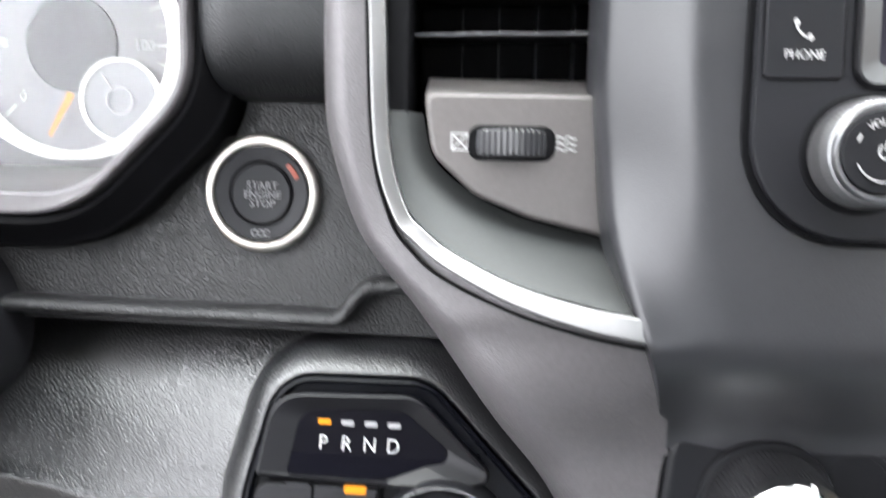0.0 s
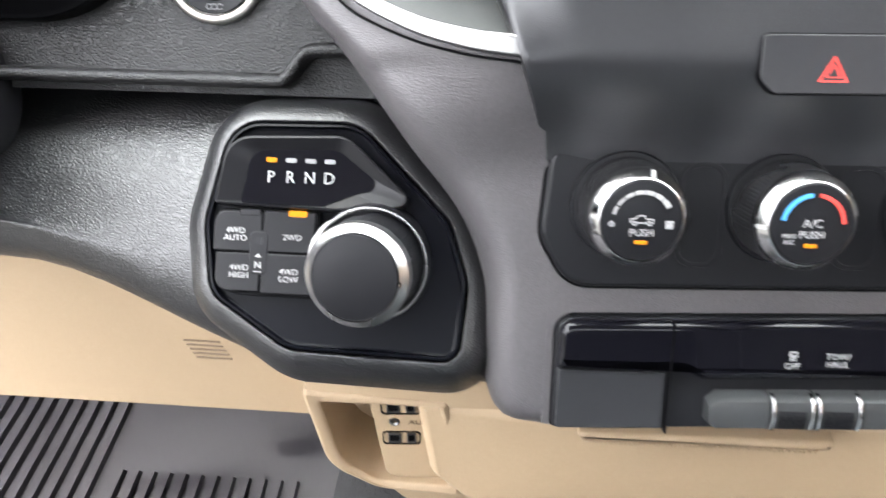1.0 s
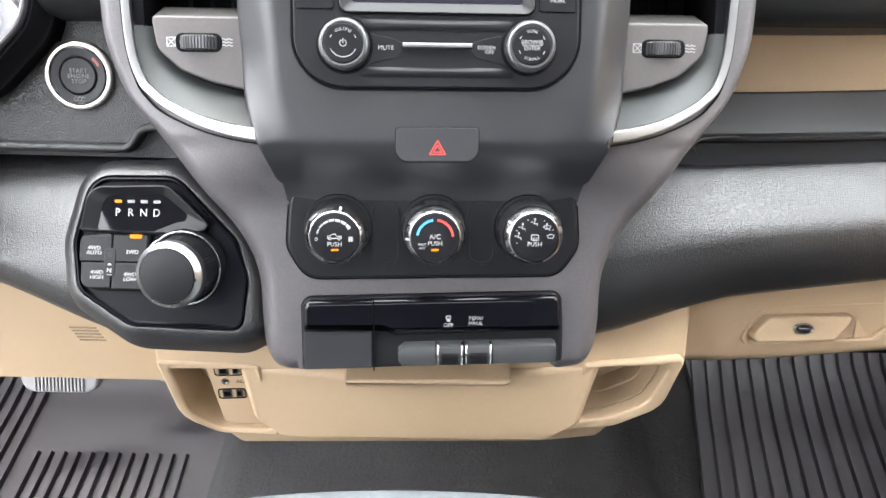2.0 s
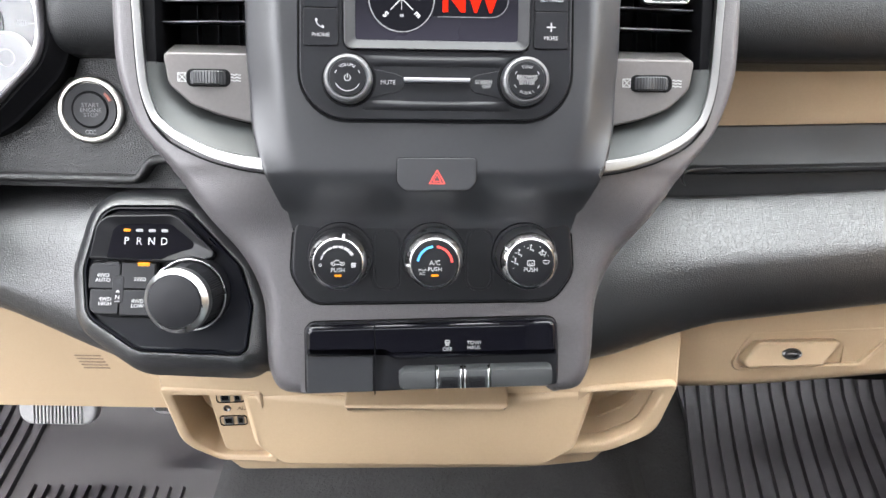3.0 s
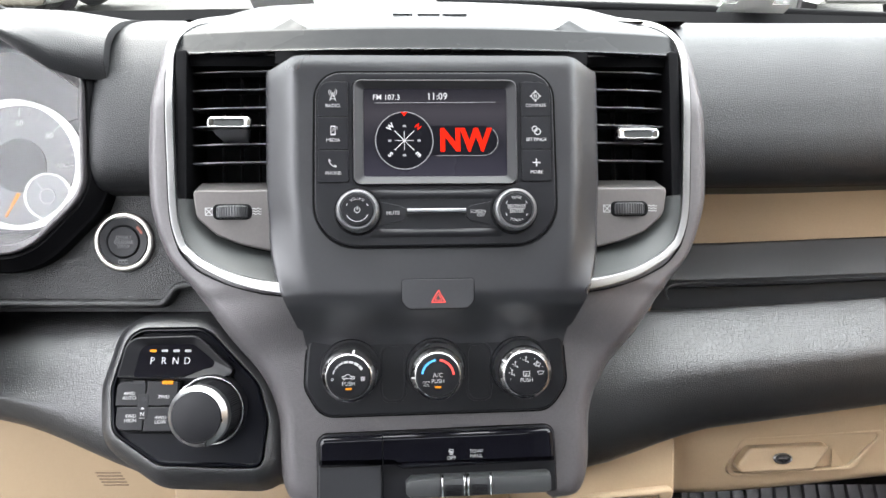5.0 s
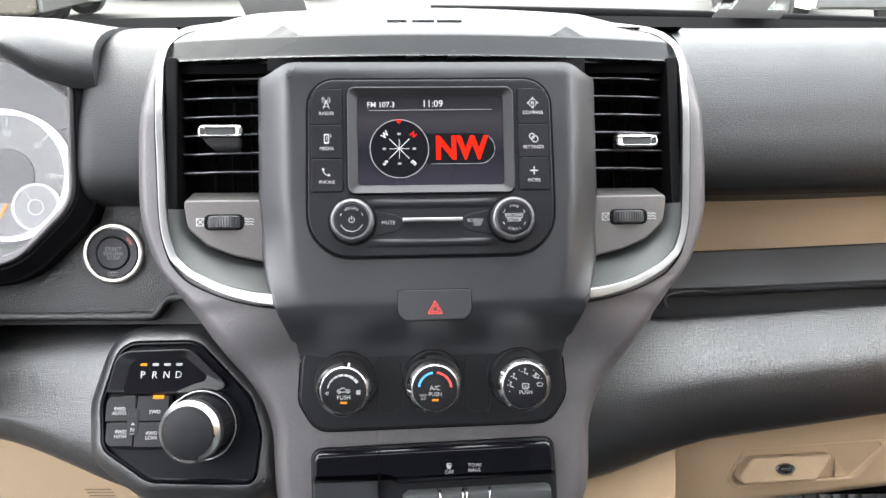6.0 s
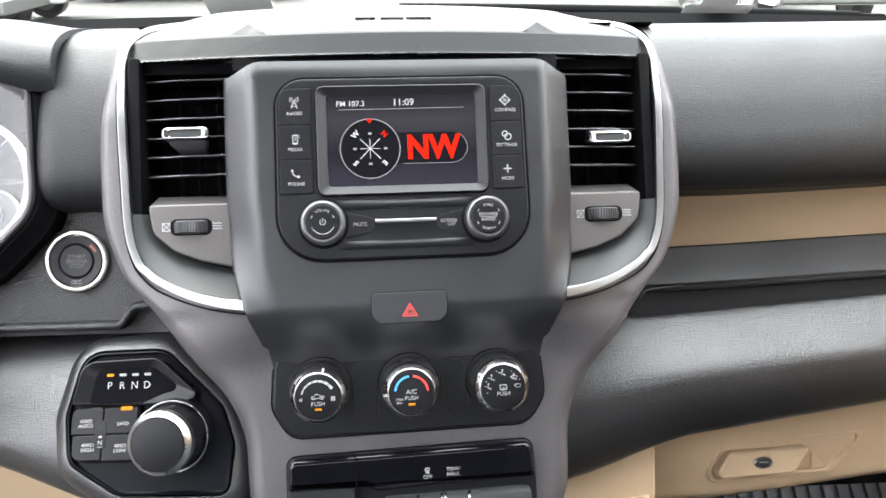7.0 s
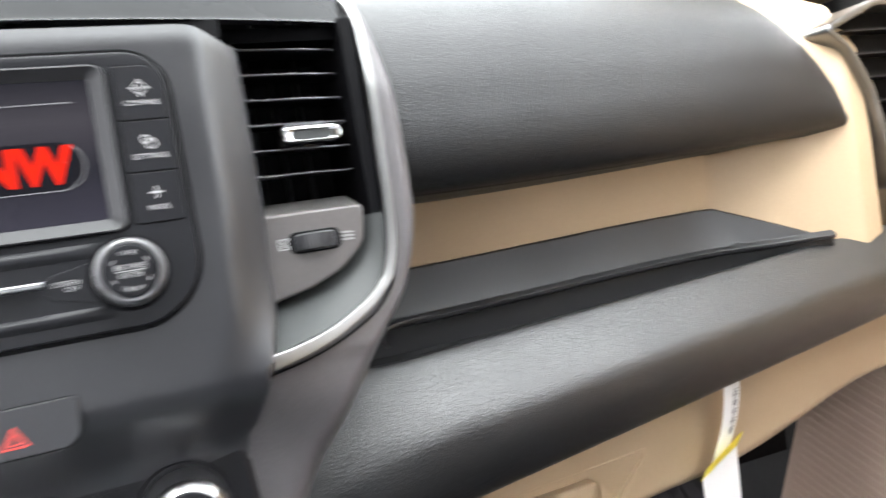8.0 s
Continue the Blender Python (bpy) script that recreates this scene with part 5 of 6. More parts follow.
# ---------------------------------------------------------------- instruments
cl = thing("instrument_cluster", "instrument cluster with white ringed dials behind a clear lens", "instrument cluster", (-0.42, 0.12, 0.0))
oc = rpoly([(-0.640, 0.115, 0.05), (-0.400, 0.115, 0.05), (-0.2955, 0.0520, 0.008), (-0.2935, -0.0440, 0.040), (-0.3450, -0.0960, 0.055), (-0.640, -0.0960, 0.05)], 8)
ic = offset(oc, 0.012)
bm = bmesh.new()
hoop(bm, offset(oc, -0.016), oc, 0.070, 0.16, 0.004, 0.060)
part("outer_frame", bm, RIM, cl, "black frame")
bm = bmesh.new()
hoop(bm, oc, offset(oc, 0.0090), 0.056, 0.16, 0.0015, 0.068)
part("bezel", bm, SURROUND, cl, "grey bezel edge")
bm = bmesh.new()
deep = [[(p[0], y, p[1]) for p in offset(oc, d)] for d, y in ((0.0088, 0.070), (0.012, 0.110), (0.017, 0.165))]
stack(bm, deep, False, False)
part("inner_wall", bm, PANEL, cl)
bm = bmesh.new()
prism(bm, offset(oc, 0.010), 0.165, 0.175)
plate_ = part("dial_plate", bm, material("dark dial plate", (0.030, 0.030, 0.034), 0.5, vary=0.15), cl)
# Dial rings glow to show through the lens glare; they are no lamps.
RINGGLOW = glowing("glowing dial ring", (0.95, 0.95, 0.97), 1.3 * GLOW)
for dx, dz, r in ((-0.404, -0.012, 0.0625), (-0.540, -0.012, 0.0625)):
    bm = bmesh.new()
    lathe(bm, [(r, 0.165), (r, 0.150), (r - 0.0012, 0.1485), (r - 0.0042, 0.152), (r - 0.0044, 0.163)], dx, dz, 72)
    ring = part("dial", bm, RINGGLOW, cl, "dial with a ring made to glow through the glare")
    bm = bmesh.new()
    lathe(bm, [(r - 0.002, 0.166), (r - 0.002, 0.1625), (r - 0.003, 0.1620), (0.002, 0.1620)], dx, dz, 64)
    part("dial_face", bm, material("dial face", (0.05, 0.05, 0.055), 0.35, vary=0.1), ring)
    for k in range(25):
        a = radians(225 - 270 * k / 24)
        r0 = r - 0.013 if k % 2 else r - 0.015
        bm = bmesh.new()
        line(bm, [Vector((dx + q * math.cos(a), 0.1615, dz + q * math.sin(a))) for q in (r0, r - 0.007)], 0.0010 if k % 4 == 0 else 0.0006)
        part("tick", bm, PRINT, ring)
    if dx > -0.45:
        for k, wd in enumerate(("0", "20", "40", "60", "80", "100", "120")):
            a = radians(225 - 45 * k)
            letters(wd, 0.0078, dx + (r - 0.0215) * math.cos(a), dz + (r - 0.0215) * math.sin(a), 0.1615, PRINT, ring, "dial_number")
    bm = bmesh.new()
    line(bm, [Vector((dx + 0.002, 0.156, dz - 0.027)), Vector((dx - 0.011, 0.156, dz - 0.050))], lambda t: 0.0036 - 0.0022 * t, 0.0012)
    # The needle glows too, so that the lens glare doesn't hide it.
    part("needle", bm, AMBER, ring, "orange needle")
    bm = bmesh.new()
    lathe(bm, [(0.026, 0.1620), (0.026, 0.1605), (0.025, 0.1600)], dx, dz, 32)
    part("hub", bm, PANEL, ring)
bm = bmesh.new()
lathe(bm, [(0.0225, 0.158), (0.0225, 0.1535), (0.0218, 0.153), (0.0210, 0.1535), (0.0210, 0.157)], -0.374, -0.042, 56)
gauge = part("fuel_gauge", bm, RINGGLOW, cl, "small ringed fuel gauge")
bm = bmesh.new()
lathe(bm, [(0.0212, 0.159), (0.0212, 0.1560), (0.002, 0.1560)], -0.374, -0.042, 48)
part("gauge_face", bm, material("gauge face", (0.10, 0.10, 0.11), 0.35, vary=0.1), gauge)
bm = bmesh.new()
line(bm, arc(-0.374, -0.042, 0.0072, 0, 360, 0.1545, 32), 0.0012)
line(bm, [Vector((-0.374 + q * math.cos(radians(125)), 0.1545, -0.042 + q * math.sin(radians(125)))) for q in (0.0075, 0.0165)], 0.0009)
part("gauge_hub", bm, PRINT, gauge)
LENS = clear("clear lens", gloss=0.02, ior=1.28)
bm = bmesh.new()
prism(bm, offset(oc, 0.0092), 0.080, 0.0815)
lens = part("lens", bm, LENS, cl, "clear curved lens")
lens.visible_shadow = False
# steering column cowl
bm = bmesh.new()
loops = []
for y, r in ((0.09, 0.062), (0.02, 0.060), (-0.03, 0.055), (-0.05, 0.046), (-0.054, 0.02)):
    loops.append([(-0.468 + r * 1.35 * math.cos(2 * math.pi * k / 40), y, -0.150 + r * math.sin(2 * math.pi * k / 40)) for k in range(40)])
stack(bm, loops)
single("steering_column", bm, PANEL, "black plastic steering column cowl", "steering column", (-0.445, 0.09, -0.15))

# ---------------------------------------------------------------- beige lower dash
knee = thing("knee_panel", "beige plastic knee panel with small grille slots", "dashboard trim", (-0.45, 0.12, -0.28))
bm = bmesh.new()
grid(bm, lambda u, v: (-0.74 + 0.515 * u, 0.085 + 0.065 * v + 0.020 * (1 - u) * (1 - v), -0.235 - 0.1235 * v), 24, 10, 0.012)
part("panel", bm, BEIGE, knee)
for k in range(5):
    bm = bmesh.new()
    z = -0.2990 - 0.0034 * k
    x0 = -0.3145 + 0.0012 * k
    v = (-0.235 - z) / 0.1235
    y = 0.085 + 0.065 * v + 0.020 * (1 - (x0 + 0.751) / 0.515) * (1 - v)
    box(bm, x0, x0 + 0.0235, y - 0.0010, y + 0.003, z - 0.0006, z + 0.0006, 0.0002)
    part("slot", bm, material("slot brown", (0.17, 0.12, 0.075), 0.6, vary=0.1) if k == 0 else bpy.data.materials["slot brown"], knee, "dark grille slot")

LOWM = Matrix.Translation((0, 0.125, -0.36)) @ pose(0, 0, 0, 22)
low = thing("lower_console", "beige lower console with open cubbies and a flap", "console", base=DASH @ LOWM)
bm = bmesh.new()
upper = rpoly([(-0.2395, 0.110, 0.002), (-0.05, 0.105, 0.01), (0.10, 0.104, 0.01), (0.2225, 0.104, 0.002), (0.2180, 0.046, 0.004), (0.1400, 0.040, 0.004), (0.0, 0.030, 0.3), (-0.1560, 0.029, 0.004), (-0.2365, 0.028, 0.004)], 4)
prism(bm, upper, 0.0, 0.10, 0.003, shape=lambda x, z: 0.034 * smooth01(0.045, 0.105, z) * smooth01(0.06, 0.13, x))
part("upper_band", bm, BEIGE, low)
# cubbies
for s, oo, ii in ((-1, [(-0.2385, 0.040, 0.004), (-0.1480, 0.036, 0.004), (-0.1390, -0.0530, 0.004), (-0.1950, -0.0500, 0.030), (-0.2270, -0.0300, 0.030)],
                      [(-0.2285, 0.0335, 0.006), (-0.1540, 0.0315, 0.002), (-0.1460, -0.0450, 0.004), (-0.1960, -0.0440, 0.026), (-0.2180, -0.0260, 0.026)]),
                  (1, [(0.1320, 0.046, 0.004), (0.2185, 0.056, 0.006), (0.2075, -0.0050, 0.032), (0.1680, -0.0300, 0.040), (0.1180, -0.0380, 0.004)],
                      [(0.1400, 0.0405, 0.002), (0.2085, 0.0505, 0.008), (0.1930, -0.0020, 0.026), (0.1640, -0.0200, 0.034), (0.1270, -0.0270, 0.004)])):
    bm = bmesh.new()
    hoop(bm, rpoly(oo, 6), rpoly(ii, 6), -0.002, 0.075, 0.003, -0.001, seg=3)
    cub = part("cubby", bm, BEIGE, low, "open beige cubby")
    bm = bmesh.new()
    a, b = (rpoly(ii, 6), 0.048)
    prism(bm, offset(a, -0.002), b, 0.08)
    part("cubby_back", bm, BEIGE, cub)
    if s > 0:
        bm = bmesh.new()
        mid_in = offset(rpoly(ii, 6), 0.006)
        hoop(bm, offset(rpoly(ii, 6), 0.0008), mid_in, 0.012, 0.05, 0.002, 0.030)
        part("cubby_liner", bm, BEIGE, cub)
# socket plate in the cubby
usb = thing("socket_panel", "beige media socket panel with two usb ports", "socket panel", base=DASH @ LOWM @ pose(-0.1755, 0.0045, 0.0, 0, 0, 4))
bm = bmesh.new()
prism(bm, rpoly([(-0.022, 0.033, 0.004), (0.021, 0.031, 0.002), (0.030, -0.044, 0.002), (-0.014, -0.043, 0.010)], 5), 0.0, 0.03, 0.001)
part("plate", bm, BEIGE, usb)
for zc in (0.0245, -0.0035):
    bm = bmesh.new()
    hoop(bm, rrect(-0.0150, 0.0095, zc - 0.0062, zc + 0.0062, 0.003), rrect(-0.0142, 0.0087, zc - 0.0054, zc + 0.0054, 0.003), -0.0006, 0.004)
    sock = part("usb_socket", bm, RIM, usb, "usb socket pair")
    for xc, w in ((-0.0072, 0.0042), (0.0036, 0.0030)):
        bm = bmesh.new()
        hoop(bm, rrect(xc - w, xc + w, zc - 0.0046, zc + 0.0046, 0.001), rrect(xc - w + 0.0011, xc + w - 0.0011, zc - 0.0030, zc + 0.0030, 0.0006), -0.0010, 0.004, 0.0003)
        part("port_frame", bm, SILVER, sock)
        bm = bmesh.new()
        box(bm, xc - w + 0.0008, xc + w - 0.0008, 0.0, 0.004, zc - 0.0032, zc + 0.0032)
        bmesh.ops.translate(bm, verts=bm.verts, vec=(0, -0.0004, 0))
        part("port_hole", bm, RIM, sock)
    bm = bmesh.new()
    x = 0.0165
    line(bm, [Vector((x - 0.004, -0.0003, zc - 0.002)), Vector((x + 0.003, -0.0003, zc - 0.002))], 0.0005)
    line(bm, [Vector((x - 0.001, -0.0003, zc - 0.002)), Vector((x + 0.001, -0.0003, zc))], 0.0005)
    part("usb_symbol", bm, PRINTGREY, sock)
bm = bmesh.new()
lathe(bm, [(0.0034, 0.003), (0.0034, -0.0008), (0.0026, -0.0010), (0.0018, 0.0)], -0.0070, 0.0115, 28)
part("aux_jack", bm, SILVER, usb)
letters("AUX", 0.0052, 0.0085, 0.0108, -0.0003, bpy.data.materials["slot brown"], usb, bold=0.0001, wide=1.2)
# flap
bm = bmesh.new()
flap = rpoly([(-0.1690, 0.0330, 0.006), (-0.010, 0.0340, 0.3), (0.1490, 0.0450, 0.006), (0.1340, -0.0180, 0.012), (0.1060, -0.0370, 0.020), (-0.1360, -0.0450, 0.020), (-0.1590, -0.0260, 0.014)], 6)
prism(bm, flap, -0.023, 0.05, 0.007, 4, lambda x, z: 0.010 * smooth01(0.0, -0.06, z) + 0.014 * smooth01(0.108, 0.160, abs(x + 0.008)) + 0.010 * smooth01(0.016, 0.030, z - 0.031 * x))
fl = part("flap", bm, BEIGE, low, "beige hinged flap")
bm = bmesh.new()
prism(bm, rpoly([(-0.0740, 0.0450, 0.002), (0.0690, 0.0495, 0.002), (0.0650, 0.0415, 0.003), (-0.0690, 0.0370, 0.003)], 4), -0.0270, 0.02, 0.0035)
part("pull_lip", bm, BEIGE, fl)
for k in range(44):
    bm = bmesh.new()
    x = -0.060 + 0.00275 * k
    z = 0.0414 + 0.031 * x
    box(bm, x - 0.0006, x + 0.0006, -0.0276, -0.024, z - 0.0018, z + 0.0014)
    part("pull_rib", bm, BEIGE, fl)
bm = bmesh.new()
prism(bm, rpoly([(-0.1960, -0.0480, 0.004), (0.1680, -0.0320, 0.004), (0.1560, -0.0500, 0.010), (0.10, -0.0600, 0.3), (-0.1780, -0.0690, 0.012)], 6), 0.004, 0.10, 0.004)
part("lower_ledge", bm, BEIGE, low)
bm = bmesh.new()
box(bm, -0.20, 0.18, 0.09, 0.30, -0.05, 0.10)
part("core", bm, BEIGE, low)

# glove box
glove = thing("glove_box", "beige glove box lid with a latch handle", "glove box", (0.42, 0.15, -0.30))


def glove_front(u, v):
    x = 0.212 + 0.62 * u
    top = -0.250 + 0.040 * smooth01(0.30, 0.70, x)
    bot = -0.334 + 0.022 * smooth01(0.25, 0.55, x) + 0.045 * smooth01(0.50, 0.75, x)
    z = top + (bot - top) * v
    edge = 0.010 * (smooth01(0.88, 1.0, v) ** 2)
    return (x - 0.012 * v * (1 - u), 0.145 + 0.02 * smooth01(0.50, 0.90, x) + 0.012 * v + edge, z)


bm = bmesh.new()
grid(bm, glove_front, 40, 16, 0.03)
part("lid", bm, BEIGE, glove)
bm = bmesh.new()
hoop(bm, rpoly([(0.2765, -0.3135, 0.008), (0.405, -0.3060, 0.006), (0.440, -0.2660, 0.004), (0.297, -0.2740, 0.008)], 5), rpoly([(0.2805, -0.3095, 0.007), (0.400, -0.3025, 0.005), (0.433, -0.2700, 0.003), (0.2985, -0.2780, 0.007)], 5), 0.1485, 0.165, 0.0015)
part("handle_rim", bm, BEIGE, glove)
bm = bmesh.new()
prism(bm, rpoly([(0.2835, -0.3070, 0.006), (0.3620, -0.3030, 0.003), (0.3790, -0.2785, 0.003), (0.3000, -0.2820, 0.007)], 5), 0.1385, 0.165, 0.003, 4)
handle = part("latch_handle", bm, BEIGE, glove, "beige latch handle")
bm = bmesh.new()
lathe(bm, [(0.0092, 0.143), (0.0092, 0.1372), (0.0080, 0.1362), (0.0070, 0.1372)], 0.3315, -0.2915, 40)
for v in bm.verts:
    v.co.z = -0.2915 + (v.co.z + 0.2915) * 0.58
lock = part("lock", bm, SILVER, handle, "silver key lock")
bm = bmesh.new()
box(bm, 0.3270, 0.3360, 0.1366, 0.139, -0.2927, -0.2905, 0.0008)
part("key_slot", bm, SILVER, lock)
bm = bmesh.new()
lathe(bm, [(0.0078, 0.1395), (0.0078, 0.1374), (0.0070, 0.1372)], 0.3315, -0.2915, 32)
for v in bm.verts:
    v.co.z = -0.2915 + (v.co.z + 0.2915) * 0.55
part("lock_face", bm, RIM, lock)
bm = bmesh.new()
grid(bm, lambda u, v: (0.385 + 0.055 * u, 0.151 + 0.012 * u, -0.304 + 0.03 * v + 0.006 * u), 8, 6, 0.004)
part("finger_recess", bm, BEIGE, glove)

# corner infill beside the roll and a beige sliver next to the console
bm = bmesh.new()
sweep(bm, spline([(0.1985, 0.098, -0.112), (0.1965, 0.098, -0.124), (0.1935, 0.097, -0.134), (0.1895, 0.096, -0.146)], 5), lambda t: 0.0015 + 0.003 * math.sin(math.pi * t), 0.012, n=3)
single("trim_edge", bm, BEIGE, "thin beige trim edge beside the console", "dashboard trim", (0.194, 0.1, -0.13), kind="structure")

# passenger end of the dash: a beige return, the end column and the side vent
bm = bmesh.new()
pl = rpoly([(0.520, 0.1720, 0.001), (0.552, 0.1690, 0.04), (0.648, 0.1240, 0.02), (0.676, 0.114, 0.015), (0.705, 0.120, 0.010), (0.715, 0.16, 0.01), (0.715, 0.26, 0.01), (0.52, 0.26, 0.01)], 6)
stack(bm, [[(x + 0.010 * k, y + 0.02 * max(0.0, k) ** 2 * 1.4, z) for x, y in pl] for k, z in ((0, -0.20), (0, -0.10), (0.1, -0.03), (0.5, 0.05), (1.2, 0.10), (2.2, 0.15), (3.0, 0.19))])
single("end_column", bm, BEIGE, "beige dashboard end column", "dashboard trim", kind="structure")
sv = thing("air_vent", "black side air vent with a silver surround", "air vent", (0.80, 0.15, 0.02))
bm = bmesh.new()
so = rpoly([(0.652, 0.068, 0.006), (0.72, 0.092, 0.03), (0.84, 0.095, 0.02), (0.84, -0.080, 0.02), (0.716, -0.085, 0.02), (0.713, -0.045, 0.04), (0.702, 0.008, 0.06), (0.680, 0.046, 0.05)], 6)
hoop(bm, so, offset(so, 0.007), 0.112, 0.17, 0.003)
part("silver_surround", bm, SILVER, sv)
bm = bmesh.new()
prism(bm, offset(so, 0.004), 0.140, 0.17)
part("back", bm, RIM, sv)
for k in range(6):
    bm = bmesh.new()
    z = 0.066 - 0.022 * k
    box(bm, 0.690 + 0.008 * k, 0.815, 0.122, 0.140, z - 0.001, z + 0.001)
    part("slat", bm, BUTTON, sv)
# right pillar and lower right trim
bm = bmesh.new()
stack(bm, [[(x + dx, y + dy, z) for x, y in ((0.66, 0.30), (0.70, 0.24), (0.80, 0.22), (0.86, 0.26), (0.86, 0.44), (0.70, 0.42))] for dx, dy, z in ((0, 0, 0.14), (-0.02, -0.05, 0.24), (-0.04, -0.10, 0.34))])
single("pillar_right", bm, BEIGE, "beige windscreen pillar trim", "pillar", kind="structure")
PINK = material("pinkish beige door trim", (0.46, 0.34, 0.27), 0.6, bump=[("leather", 700, 0.0004)], vary=0.06)
bm = bmesh.new()
box(bm, 0.80, 0.86, -0.9, 0.19, 0.06, 0.47, 0.01)
for k in range(32):
    box(bm, 0.7985, 0.802, -0.885, 0.175, 0.10 + 0.011 * k, 0.1045 + 0.011 * k)
single("door_trim", bm, PINK, "ribbed beige front door trim", "door", base=HERE, kind="structure")

# ---------------------------------------------------------------- tag hanging from the glove box
tag = thing("hang_tag", "white and yellow paper tag hanging from the glove box", "tag", (0.515, 0.13, -0.25))


def ribbon(u, v):
    z = -0.225 - 0.075 * v
    return (0.500 + 0.020 * u - 0.012 * v + 0.006 * math.sin(3 * v), 0.122 + 0.020 * v + 0.003 * u, z + 0.004 * u)


PAPER = material("white paper", (0.75, 0.75, 0.74), 0.7, vary=0.05)
bm = bmesh.new()
grid(bm, ribbon, 4, 16, 0.0006)
strap = part("paper_strap", bm, PAPER, tag, "white paper strap")
for k in range(16):
    bm = bmesh.new()
    v = 0.12 + 0.035 * k
    p, q = Vector(ribbon(0.55, v)), Vector(ribbon(0.85, v))
    line(bm, [p + Vector((0, -0.0004, 0)), q + Vector((0, -0.0004, 0))], 0.0006 + 0.0005 * (k % 3), 0.0003)
    part("print_bar", bm, PRINTGREY, strap)
bm = bmesh.new()
grid(bm, lambda u, v: (0.478 + 0.042 * u + 0.004 * v, 0.130 + 0.015 * v, -0.292 + 0.022 * u - 0.016 * v), 4, 4, 0.0008)
yel = part("yellow_card", bm, material("yellow card", (0.80, 0.66, 0.02), 0.5, vary=0.06), tag, "bright yellow card edge")
bm = bmesh.new()
grid(bm, lambda u, v: (0.482 + 0.040 * u + 0.010 * v, 0.1310 + 0.015 * v + 0.012, -0.306 + 0.020 * u - 0.06 * v), 4, 4, 0.0008)
part("white_card", bm, PAPER, tag)

# ---------------------------------------------------------------- footwells (world axes)
def sheet_height(y):
    """The mat lies flat and turns up towards the bulkhead."""
    rise = ((0.30, 0.0), (0.40, 0.012), (0.48, 0.06), (0.56, 0.15), (9.0, 0.15))
    for (ya, za), (yb, zb) in zip(rise, rise[1:]):
        if ya <= y < yb:
            return za + (zb - za) * (y - ya) / (yb - ya)
    return 0.0


def mat_thing(x0, x1, label, ribs, xa, xb):
    m = thing("floor_mat", label, "floor mat", ((x0 + x1) / 2, 0.25, 0), base=HERE)
    bm = bmesh.new()
    edge = ((x0, x1, -0.45, 0.0), (xa, xb, 0.30, 0.0), (xa, xb, 0.40, 0.012), (xa, xb - 0.02, 0.48, 0.06), (xa, xb - 0.03, 0.56, 0.15))
    vs = [[bm.verts.new((x, y, z + d)) for x, d in ((l, 0), (r, 0), (r, -0.010), (l, -0.010))] for l, r, y, z in edge]
    for p_, q_ in zip(vs, vs[1:]):
        for k in range(4):
            bm.faces.new((p_[k], p_[(k + 1) % 4], q_[(k + 1) % 4], q_[k]))
    bm.faces.new(vs[0])
    bm.faces.new(vs[-1])
    part("sheet", bm, RUBBER, m)
    for p, q, w in ribs:
        bm = bmesh.new()
        a, b = Vector((p[0], p[1], 0)), Vector((q[0], q[1], 0))
        d = (b - a).normalized()
        side_ = Vector((-d[1], d[0], 0)) * (w / 2)
        cuts = [0.0, 0.004 / (b - a).length] + [0.06, 0.12, 0.18, 0.25, 0.33] + [1 - 0.004 / (b - a).length, 1.0]
        loops = []
        for i, k in enumerate(cuts):
            c = a.lerp(b, k)
            h = 0.001 if i in (0, len(cuts) - 1) else 0.008
            base_z = Vector((0, 0, sheet_height(c[1])))
            up = Vector((0, 0, h))
            loops.append([c - side_ * 1.05 + base_z, c - side_ * 0.85 + base_z + up, c + side_ * 0.85 + base_z + up, c + side_ * 1.05 + base_z])
        stack(bm, loops)
        part("rib", bm, RUBBER, m)
    return m


ribs = []
for k in range(12):
    x = -0.548 + 0.0185 * k
    ribs.append(((x + 0.0035, 0.200), (x + 0.030, -0.40), 0.0125))
for k in range(9):
    x = -0.575 - 0.0195 * k
    ribs.append(((x - 0.012, 0.42), (x + 0.035, -0.40), 0.0125))
mat_thing(-0.74, -0.245, "black ribbed rubber floor mat in the driver footwell", ribs, -0.76, -0.275)
ribs = []
for k in range(18):
    x = 0.372 + 0.0235 * k
    top = min(0.53, 0.44 + 0.03 * k)
    ribs.append(((x + 0.030 * (top - 0.15) / 0.2 + 0.006, top), (x - 0.075, -0.26), 0.0138))
mat_thing(0.27, 0.80, "black ribbed rubber floor mat in the passenger footwell", ribs, 0.40, 0.83)
# tunnel carpet
bm = bmesh.new()
tp = [(-0.30, -0.01), (-0.27, 0.03), (-0.24, 0.052), (0.0, 0.062), (0.24, 0.052), (0.28, 0.03), (0.31, -0.01)]
stack(bm, [[(x, y, z) for x, z in tp] for y in (-0.9, 0.62)])
single("tunnel_carpet", bm, CARPET, "dark grey carpet over the transmission tunnel", "carpet", base=HERE, kind="structure")
